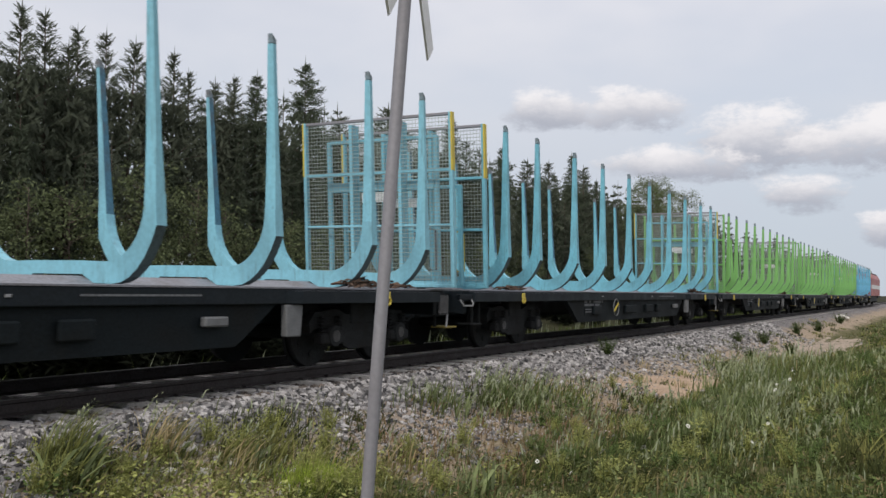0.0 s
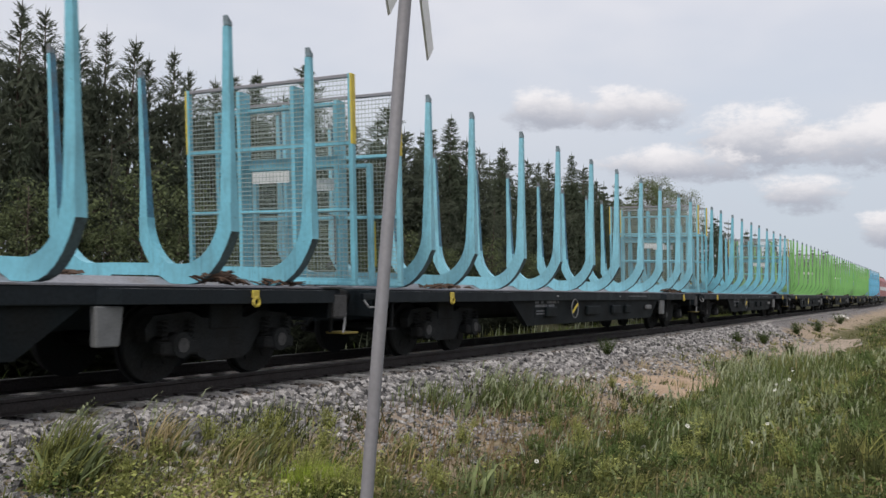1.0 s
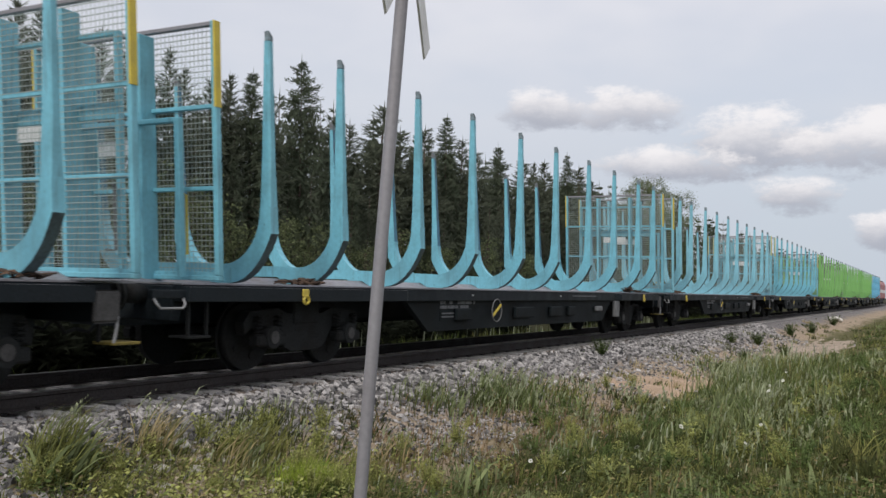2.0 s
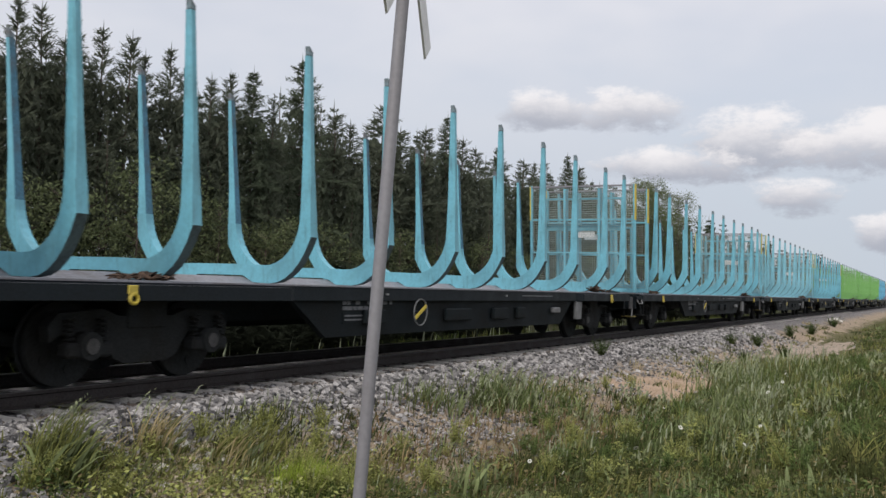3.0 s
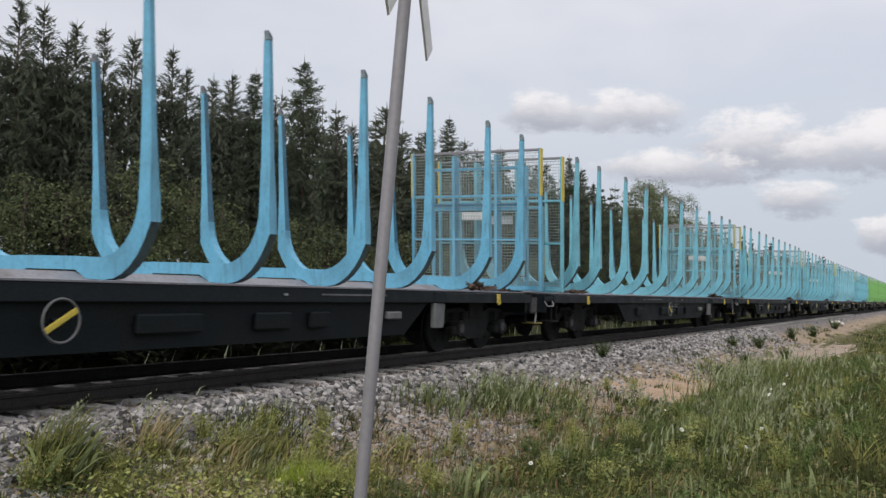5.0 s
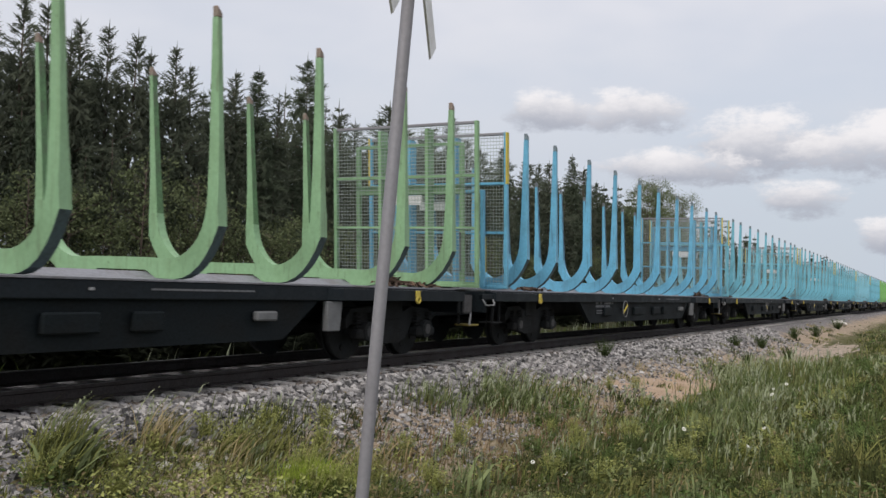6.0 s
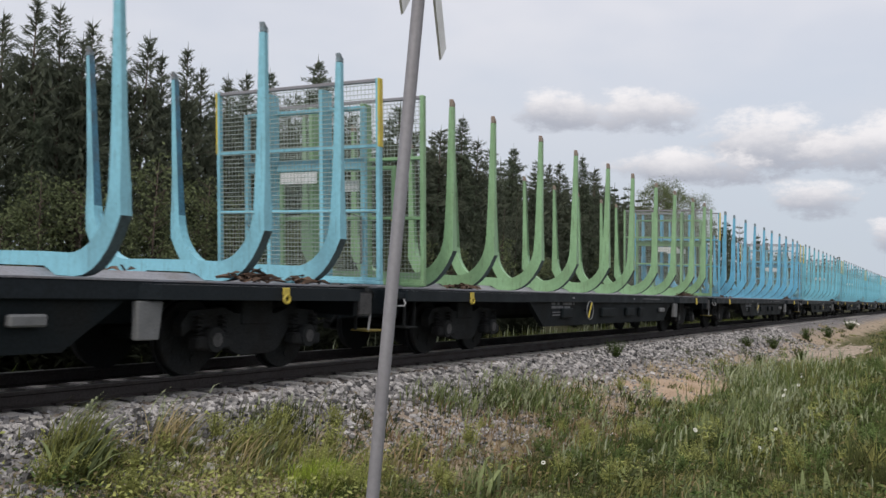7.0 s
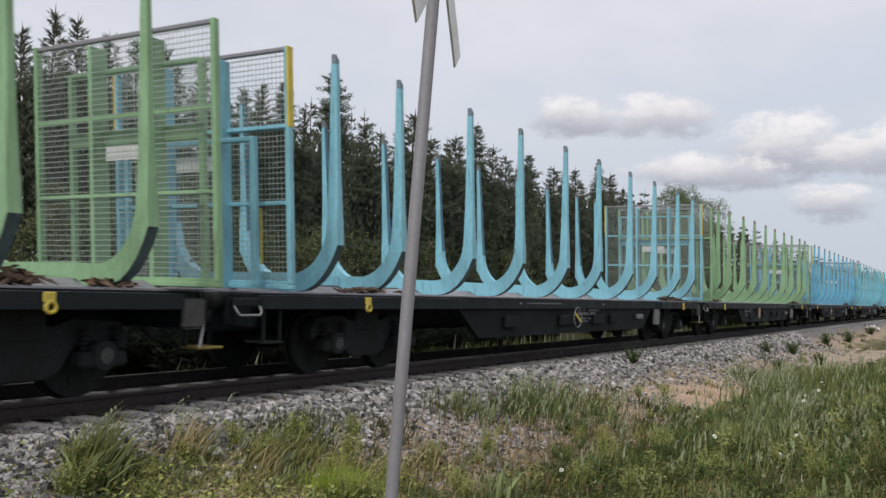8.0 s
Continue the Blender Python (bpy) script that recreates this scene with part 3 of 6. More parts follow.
def bogie(wagon, x):
    """two wheelsets in deep cast side frames with coil springs at each axle and brake gear between"""
    fr = part("bogie_bolster", boxed((-0.25, 0.25, -1.1, 1.1, 0.50, 0.86), bevel=0.02), M["iron"], wagon)
    fr.location = (x, 0, 0)
    for s in (-1, 1):
        y = s * 1.02
        bm = bmesh.new()
        prof = [(-1.32, 0.66), (-1.20, 0.80), (-0.62, 0.84), (-0.40, 0.76), (0.40, 0.76), (0.62, 0.84), (1.20, 0.80), (1.32, 0.66), (1.30, 0.50), (1.16, 0.58),
                (0.66, 0.58), (0.46, 0.30), (0.30, 0.24), (-0.30, 0.24), (-0.46, 0.30), (-0.66, 0.58), (-1.16, 0.58), (-1.30, 0.50)]
        n = len(prof)
        a = [bm.verts.new((px, y - 0.075, pz)) for px, pz in prof]
        b = [bm.verts.new((px, y + 0.075, pz)) for px, pz in prof]
        bm.faces.new(a), bm.faces.new(b[::-1])
        for i in range(n):
            bm.faces.new((a[i], b[i], b[(i + 1) % n], a[(i + 1) % n]))
        bmesh.ops.recalc_face_normals(bm, faces=bm.faces)
        part("side_frame", bm, M["iron"], fr)
        part("spring_nest", boxed((-0.30, 0.30, y - 0.10, y + 0.10, 0.62, 0.94), bevel=0.02), M["iron"], fr)
        for dx in (-0.9, 0.9):
            for o in (-0.21, 0.21):
                bm = bmesh.new()
                tube(bm, [(dx + o + 0.055 * math.cos(k * 1.257), s * 1.16 + 0.055 * math.sin(k * 1.257), 0.50 + 0.0105 * k) for k in range(26)], 0.013, 4)
                part("coil_spring", bm, M["iron"], fr)
            part("axle_box", boxed((dx - 0.30, dx + 0.30, s * 1.16 - 0.09, s * 1.16 + 0.09, 0.34, 0.50), bevel=0.03), M["iron"], fr)
            bm = disc(bmesh.new(), (dx, s * 1.17, 0.46), (0, 1, 0), 0.15, 0.20, 16)
            part("axle_housing", bm, M["iron"], fr)
            bm = disc(bmesh.new(), (dx, s * 1.275, 0.46), (0, 1, 0), 0.085, 0.02, 16)
            part("axle_cap", bm, M["cap"], fr, "dull grey round axle cap")
            sgn = 1 if dx > 0 else -1
            part("brake_shoe", boxed((dx - sgn * 0.58, dx - sgn * 0.50, s * 0.75 - 0.06, s * 0.75 + 0.06, 0.30, 0.62), bevel=0.02), M["iron"], fr)
    for dx in (-0.36, 0.36):
        part("brake_beam", boxed((dx - 0.05, dx + 0.05, -0.95, 0.95, 0.34, 0.44), bevel=0.015), M["iron"], fr)
    return [wheelset_mesh(fr, dx) for dx in (-0.9, 0.9)]


def hand_wheel(wagon, x, turn):
    bm = bmesh.new()
    n, R, r = 28, 0.215, 0.012
    rings = [[bm.verts.new(((R + r * math.cos(b)) * math.cos(a), r * math.sin(b), (R + r * math.cos(b)) * math.sin(a))) for b in [2 * math.pi * j / 6 for j in range(6)]]
             for a in [2 * math.pi * k / n for k in range(n)]]
    for k in range(n):
        for j in range(6):
            bm.faces.new((rings[k][j], rings[k][(j + 1) % 6], rings[(k + 1) % n][(j + 1) % 6], rings[(k + 1) % n][j])).smooth = True
    hw = part("brake_wheel", bm, M["grey"], wagon, "thin round parking brake wheel")
    hw.location = (x, -1.53, 0.76)
    bm = boxed((-0.212, 0.212, -0.010, 0.010, -0.030, 0.030), bevel=0.006)
    sp = part("spoke", bm, M["yellow"], hw, "yellow diagonal spoke")
    sp.rotation_euler = (0, radians(-turn), 0)
    part("axle_stub", tube(bmesh.new(), [(0, 0, 0), (0, 0.3, 0)], 0.025, 8), M["black"], hw)


def lug(wagon, x):
    """a yellow towing eye under the deck's edge"""
    bm = bmesh.new()
    box(bm, -0.085, 0.065, -0.012, 0.012, -0.115, 0.0, bevel=0.008)
    pts = [(0.01 + 0.062 * math.cos(a), 0, -0.165 + 0.062 * math.sin(a)) for a in [radians(30 * k) for k in range(13)]]
    tube(bm, pts, 0.024, 6)
    o = part("towing_eye", bm, M["yellow"], wagon, "yellow painted towing eye")
    o.location = (x, -1.614, DECK - 0.05)
    o.scale = (0.85, 1, 0.85)


def bark_heap(bm, x, y, w, d, h, rnd, n=60):
    for _ in range(n):
        c = Vector((x + rnd.gauss(0, w / 2.4), y + rnd.gauss(0, d / 2.4), 0))
        r = math.exp(-((c.x - x) / w) ** 2 - ((c.y - y) / d) ** 2)
        c.z = DECK + (0.10 if abs(c.y) < 0.6 else 0.02) + h * r * rnd.random()
        l, t = rnd.uniform(0.05, 0.16), rnd.uniform(0.015, 0.035)
        m = Matrix.Translation(c) @ Euler((rnd.uniform(-0.4, 0.4), rnd.uniform(-0.4, 0.4), rnd.uniform(0, 6.3))).to_matrix().to_4x4()
        vs = [bm.verts.new(m @ Vector(p)) for p in ((-l, -t, 0), (l, -t * 0.6, 0), (l * 0.9, t, 0.01), (-l * 0.8, t, 0), (0, 0, t * 1.4))]
        for f in ((0, 1, 4), (1, 2, 4), (2, 3, 4), (3, 0, 4), (3, 2, 1, 0)):
            bm.faces.new([vs[i] for i in f])


def marking(wagon, x, y, z, widths, h):
    """a line of unreadable lettering as plain bars"""
    bm = bmesh.new()
    for w in widths:
        if w > 0:
            box(bm, x, x + w, y - 0.002, y + 0.002, z, z + h)
        x += abs(w) + 0.02
    part("marking", bm, M["mark"], wagon, "faded white lettering bars")["kind"] = "stuff"


def build_wagon(kind):
    paint = M[kind]
    green = "green" in kind
    label = ("empty timber wagon with light green U-shaped stakes on a black frame" if green
             else "empty timber wagon with turquoise blue U-shaped stakes on a black frame")
    wg = empty("timber_wagon", label, "rail wagon", "wagons of the timber train")
    # frame: side sills, fish-bellied girders, centre sill, headstocks
    for s in (-1, 1):
        y0, y1 = sorted((s * 1.36, s * 1.48))
        part("side_sill", boxed((REAR, FRONT, y0, y1, DECK - 0.22, DECK - 0.02), bevel=0.012), M["black"], wg)
    for s in (-1, 1):
        y0, y1 = sorted((s * 1.30, s * 1.40))
        bm = bmesh.new()
        prof = [(-5.4, DECK - 0.2), (5.4, DECK - 0.2), (4.6, 0.42), (-4.6, 0.42)]
        a = [bm.verts.new((x, y0, z)) for x, z in prof]
        b = [bm.verts.new((x, y1, z)) for x, z in prof]
        bm.faces.new(a), bm.faces.new(b[::-1])
        for i in range(4):
            bm.faces.new((a[i], b[i], b[(i + 1) % 4], a[(i + 1) % 4]))
        bmesh.ops.recalc_face_normals(bm, faces=bm.faces)
        part("side_girder", bm, M["girder"], wg)
    part("centre_sill", boxed((REAR, FRONT, -0.32, 0.32, 0.62, DECK - 0.02)), M["black"], wg)
    for s, end in ((-1, REAR), (1, FRONT)):
        x0, x1 = sorted((end - s * 0.12, end + s * 0.02))
        part("headstock", boxed((x0, x1, -1.36, 1.36, 0.72, DECK - 0.03), bevel=0.015), M["black"], wg)
        for y in (-0.87, 0.87):
            bm = bmesh.new()
            disc(bm, (end + s * 0.16, y, 1.02), (1, 0, 0), 0.11, 0.32, 14)
            disc(bm, (end + s * 0.46, y, 1.02), (1, 0, 0), 0.23, 0.05, 18)
            disc(bm, (end + s * 0.38, y, 1.02), (1, 0, 0), 0.075, 0.2, 12)
            part("buffer", bm, M["iron"], wg)
        bm = boxed(tuple(sorted((end, end + s * 0.47))) + (-0.10, 0.10, 0.90, 1.06), bevel=0.02)
        box(bm, *sorted((end + s * 0.40, end + s * 0.505)), -0.20, 0.16, 0.84, 1.10, bevel=0.03)
        part("coupling", bm, M["iron"], wg, "heavy black coupler head")
        for y in (-0.42, 0.36):
            bm = tube(bmesh.new(), [(end + s * 0.02, y, 0.90), (end + s * 0.16, y, 0.74), (end + s * 0.34, y + 0.03, 0.56), (end + s * 0.50, y + 0.05, 0.60)], 0.026, 7)
            part("brake_hose", bm, M["iron"], wg, "hanging black rubber brake hose")
    bm = bmesh.new()
    prof = [(-1.49, -0.02), (1.49, -0.02), (1.49, 0.0), (0.63, 0.004), (0.40, 0.09), (-0.40, 0.09), (-0.63, 0.004), (-1.49, 0.0)]
    a = [bm.verts.new((REAR, y, DECK + z)) for y, z in prof]
    b = [bm.verts.new((END + 0.07, y, DECK + z)) for y, z in prof]
    bm.faces.new(a), bm.faces.new(b[::-1])
    for i in range(8):
        bm.faces.new((a[i], b[i], b[(i + 1) % 8], a[(i + 1) % 8]))
    bmesh.ops.recalc_face_normals(bm, faces=bm.faces)
    part("deck", bm, M["deck"], wg, "grey weathered steel deck with a raised middle")
    # wider ledges over the bogies, cut off slantwise towards the middle
    for s in (-1, 1):
        for side in (-1, 1):
            bm = bmesh.new()
            tail = FRONT - 0.30 if s > 0 else -REAR
            plan = [(5.45, 1.482), (5.67, 1.60), (tail, 1.60), (tail, 1.482)]
            a = [bm.verts.new((s * x, side * y, DECK - 0.21)) for x, y in plan]
            b = [bm.verts.new((s * x, side * y, DECK - 0.045)) for x, y in plan]
            bm.faces.new(a), bm.faces.new(b[::-1])
            for i in range(4):
                bm.faces.new((a[i], b[i], b[(i + 1) % 4], a[(i + 1) % 4]))
            bmesh.ops.recalc_face_normals(bm, faces=bm.faces)
            ledge = part("end_ledge", bm, M["black"], wg, "wider ledge over the bogie with a grey worn top")
            ledge.data.materials.append(M["deck"])
            for f in ledge.data.polygons:
                if f.normal.z > 0.5:
                    f.material_index = 1
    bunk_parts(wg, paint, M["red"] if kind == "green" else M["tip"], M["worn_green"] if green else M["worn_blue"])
    bulkhead(wg, paint, END, 1, not green)
    bulkhead(wg, paint, -END, -1, not green)
    bogie(wg, -7.65), bogie(wg, 7.80)
    hand_wheel(wg, -2.12, 30 if not green else 62)
    lug(wg, 7.75), lug(wg, -8.35)
    # brake gear boxes below the sill
    bm = bmesh.new()
    prof = [(-0.17, 0.20), (0.19, 0.20), (0.15, -0.22), (-0.15, -0.22)]
    a = [bm.verts.new((x, -0.05, z)) for x, z in prof]
    b = [bm.verts.new((x, 0.05, z)) for x, z in prof]
    bm.faces.new(a), bm.faces.new(b[::-1])
    for i in range(4):
        bm.faces.new((a[i], b[i], b[(i + 1) % 4], a[(i + 1) % 4]))
    bmesh.ops.recalc_face_normals(bm, faces=bm.faces)
    bmesh.ops.bevel(bm, geom=bm.edges[:], offset=0.012, segments=1, affect="EDGES")
    part("splash_plate", bm, M["grey"], wg, "light grey tapered plate").location = (5.60, -1.46, 0.73)
    bm = boxed((-0.20, 0.20, -0.05, 0.05, -0.06, 0.06), bevel=0.02)
    part("valve_box", bm, M["grey"], wg, "dull grey box").location = (4.15, -1.46, 0.74)
    for bx, bw in ((-0.6, 0.5), (1.2, 0.35), (2.2, 0.22), (-3.4, 0.3)):
        bm = boxed((-bw, bw, -0.04, 0.04, -0.11, 0.11), bevel=0.02)
        part("equipment_box", bm, M["girder"], wg).location = (bx, -1.445, 0.70)
    bm = tube(bmesh.new(), [(-0.5, 0, 0), (0.5, 0, 0)], 0.17, 16)
    part("air_tank", bm, M["black"], wg).location = (0.9, -0.9, 0.72)
    bm = tube(bmesh.new(), [(-4.2, -1.0, 0.56), (4.2, -1.0, 0.56)], 0.02, 6)
    part("brake_rod", bm, M["iron"], wg)
    # rear end: bent handle jutting out over the coupling; front end: end plate, step on its hanger
    bm = tube(bmesh.new(), [(REAR - 0.03, -1.53, 1.00), (REAR - 0.04, -1.58, 0.92), (REAR - 0.08, -1.59, 0.875), (REAR - 0.42, -1.59, 0.875), (REAR - 0.46, -1.58, 0.92), (REAR - 0.48, -1.53, 1.00)], 0.014, 7)
    part("handle_arm", boxed((REAR - 0.50, REAR + 0.02, -1.55, -1.47, 0.98, 1.08), bevel=0.01), M["black"], wg)
    part("shunter_handle", bm, M["pale_grey"], wg, "thin bent grey handle")
    bm = boxed((-0.17, 0.17, -0.02, 0.02, -0.20, 0.14), bevel=0.03)
    part("end_plate", bm, M["cap"], wg, "dull grey rounded end plate").location = (FRONT - 0.12, -1.56, 0.93)
    part("ledge_strip", boxed((FRONT - 0.46, FRONT + 0.10, -1.62, -1.40, DECK + 0.004, DECK + 0.022), bevel=0.004), M["deck"], wg, "pale worn step strip at the deck's end")
    bm = boxed((FRONT - 0.02, FRONT + 0.34, -1.58, -1.26, 0.50, 0.53), bevel=0.006)
    part("step", bm, M["step"], wg, "dirty yellow foot step")
    bm = tube(bmesh.new(), [(FRONT + 0.04, -1.55, 0.80), (FRONT + 0.02, -1.56, 0.66), (FRONT - 0.01, -1.56, 0.52)], 0.018, 6)
    part("step_hanger", bm, M["pale_grey"], wg, "bent grey step hanger")
    part("step_hanger", boxed((FRONT - 0.03, FRONT, -1.36, -1.32, 0.52, 0.95)), M["iron"], wg)
    bm = boxed((REAR + 0.10, REAR + 0.46, -1.52, -1.20, 0.52, 0.55), bevel=0.006)
    part("step", bm, M["iron"], wg, "dark foot step")
    for dx in (0.12, 0.42):
        part("step_hanger", boxed((REAR + dx, REAR + dx + 0.03, -1.48, -1.44, 0.53, 1.0)), M["iron"], wg)
    # white specks of fittings on the sill
    for x in (-8.6, -3.1, 1.4, 6.2):
        part("sill_bolt", boxed((x - 0.03, x + 0.03, -1.50, -1.476, DECK - 0.13, DECK - 0.10), bevel=0.004), M["pale_grey"], wg, "small pale bolt head")
    marking(wg, -4.2, -1.403, 0.885, (0.10, 0.08, -0.10, 0.12, -0.16, 0.30, 0.24, -0.04, 0.07), 0.055)
    marking(wg, -4.2, -1.403, 0.805, (0.26, 0.1, 0.14, 0.12, -0.04, 0.34), 0.055)
    marking(wg, 2.2, -1.484, DECK - 0.12, (1.7,), 0.022)
    part("data_panel", boxed((-4.2, -2.9, -1.407, -1.401, 0.60, 0.77)), M["girder"], wg, "dark data panel")
    marking(wg, -4.15, -1.411, 0.71, (0.5, -0.05, 0.4), 0.025)
    marking(wg, -4.15, -1.411, 0.65, (0.3, 0.25, -0.2, 0.3), 0.025)
    rnd = random.Random(len(bpy.data.objects))
    bm = bmesh.new()
    for x, y, w, d, h in ((7.6, -1.15, 0.45, 0.22, 0.16), (6.0, 0.2, 0.6, 0.5, 0.06), (-7.6, -1.0, 0.5, 0.3, 0.05), (9.0, -0.9, 0.25, 0.3, 0.08)):
        bark_heap(bm, x, y, w, d, h, rnd)
    litter = part("bark_litter", bm, M["bark"], wg, "brown bark and wood scraps")
    litter["kind"] = "stuff"
    return wg


# wagon 0 is the one whose front end passes first; counted forwards along the train
COLOURS = {-8: "blue", -7: "green", -6: "pale", -5: "green", -4: "sky", -3: "blue", -2: "blue", -1: "blue", 0: "pale", 1: "blue",
           2: "grass_green", 3: "grass_green", 4: "grass_green", 5: "sky"}
WAGONS = []


def build_train():
    made = {}
    for i in range(-8, 6):
        kind = COLOURS.get(i, "blue")
        if kind in made:
            w = copy_thing(made[kind], pose(0, 0, 0))
        else:
            w = made[kind] = build_wagon(kind)
        WAGONS.append((i, w))
    # two wagons run the other way round, with brake wheel and lettering nearer the middle
    for i, w in WAGONS:
        if i not in (-3, -6):
            continue
        for c in w.children:
            base = c.name.split(".")[0]
            if base == "brake_wheel":
                c.location.x += 1.85
                for sp in c.children:
                    if sp.name.split(".")[0] == "spoke":
                        sp.rotation_euler.y = radians(28)
            elif base == "data_panel":
                c.location.x += 4.2
            elif base == "marking":
                c.location.x += -5.0 if c.data.vertices[0].co.z > 1.0 else 4.2


def build_locomotive():
    """the engine at the head of the train, far down the line"""
    lo = empty("locomotive", "red and white locomotive heading the timber train", "locomotive")
    half = 9.0
    bm = bmesh.new()
    prof = [(-1.5, 1.15), (1.5, 1.15), (1.5, 3.3), (1.25, 3.85), (-1.25, 3.85), (-1.5, 3.3)]
    rings = []
    for x, s, dz in ((-half, 0.90, -0.15), (-half + 0.5, 1.0, 0.0), (half - 0.5, 1.0, 0.0), (half, 0.90, -0.15)):
        rings.append([bm.verts.new((x, y * s, z if z < 1.2 else z + dz)) for y, z in prof])
    for a, b in zip(rings, rings[1:]):
        for i in range(6):
            bm.faces.new((a[i], a[(i + 1) % 6], b[(i + 1) % 6], b[i]))
    bm.faces.new(rings[0]), bm.faces.new(rings[-1])
    bmesh.ops.recalc_face_normals(bm, faces=bm.faces)
    part("body", bm, M["loco_red"], lo)
    part("roof", boxed((-half + 0.8, half - 0.8, -1.15, 1.15, 3.852, 4.05), bevel=0.06), M["black"], lo, "dark roof")
    for s in (-1, 1):
        lo_y, hi_y = sorted((s * 1.502, s * 1.515))
        part("stripe", boxed((-half + 0.6, half - 0.6, lo_y, hi_y, 2.0, 2.5), bevel=0.003), M["white"], lo, "white side stripe")
        x0, x1 = sorted((s * (half - 0.06), s * (half + 0.03)))
        part("front_band", boxed((x0, x1, -1.2, 1.2, 1.5, 2.2), bevel=0.01), M["white"], lo, "white band across the end")
        part("cab_window", boxed((x0, x1, -1.1, 1.1, 2.5, 3.2), bevel=0.02), M["glass"], lo, "dark cab window")
        part("frame_end", boxed(tuple(sorted((s * 6.0, s * (half + 0.1)))) + (-1.4, 1.4, 0.85, 1.14), bevel=0.02), M["black"], lo)
        for y in (-0.87, 0.87):
            bm = disc(bmesh.new(), (s * (half + 0.25), y, 1.02), (1, 0, 0), 0.10, 0.5, 14)
            part("buffer", bm, M["iron"], lo)
        bm = bmesh.new()
        tube(bm, [(s * 6.0 - 0.9, -0.6, 4.06), (s * 6.0 + 0.6, -0.6, 4.40), (s * 6.0 + 0.6, 0.6, 4.40), (s * 6.0 - 0.9, 0.6, 4.06)], 0.03, 6)
        part("pantograph", bm, M["iron"], lo, "folded black pantograph")
    part("underframe", boxed((-6.0, 6.0, -1.3, 1.3, 0.45, 1.14), bevel=0.05), M["black"], lo)
    for x in (-5.4, 5.4):
        bogie(lo, x)
    return lo


build_train()
LOCO = build_locomotive()


# ---------------------------------------------------------------- sign post by the crossing
def build_sign():
    post = empty("crossing_sign", "leaning grey galvanised post with a white crossbuck at its top", "road sign")
    low, high = Vector((3.687, -6.534, 0.188)), Vector((3.756, -6.642, 2.594))
    d = (high - low).normalized()
    foot, top = low - d * 1.35, high + d * 0.62
    part("post", tube(bmesh.new(), [foot, low, high, top], 0.031, 18), M["galv"], post)
    part("cap", disc(bmesh.new(), top + d * 0.008, d, 0.034, 0.02, 18), M["galv"], post)
    along = Vector((0.961, 0.276, 0)).normalized()           # the sign's level edge
    face = along.cross(d).normalized()
    side = d.cross(face).normalized()
    mid = high + d * 0.30
    for k, s in enumerate((-1, 1)):
        arm = (d * 0.72 + side * s * 0.69).normalized()
        u = arm.cross(face).normalized()
        c = mid + face * (0.036 + 0.008 * k)
        for nm, grow, off, paint, lab in (("crossbuck_arm", 0.0, 0.0, M["white"], "white sign arm"), ("arm_backing", 0.003, -0.006, M["white"], "whitish painted back of the arm")):
            bm = bmesh.new()
            w, l = 0.060 + grow, 0.62 + grow
            loop = [(-l, -w), (l, -w), (l, w), (-l, w)]
            a = [bm.verts.new(c + face * off + arm * p + u * q) for p, q in loop]
            b = [bm.verts.new(c + face * (off + 0.005) + arm * p + u * q) for p, q in loop]
            bm.faces.new(a), bm.faces.new(b[::-1])
            for i in range(4):
                bm.faces.new((a[i], b[i], b[(i + 1) % 4], a[(i + 1) % 4]))
            bmesh.ops.recalc_face_normals(bm, faces=bm.faces)
            part(nm, bm, paint, post, lab)


build_sign()


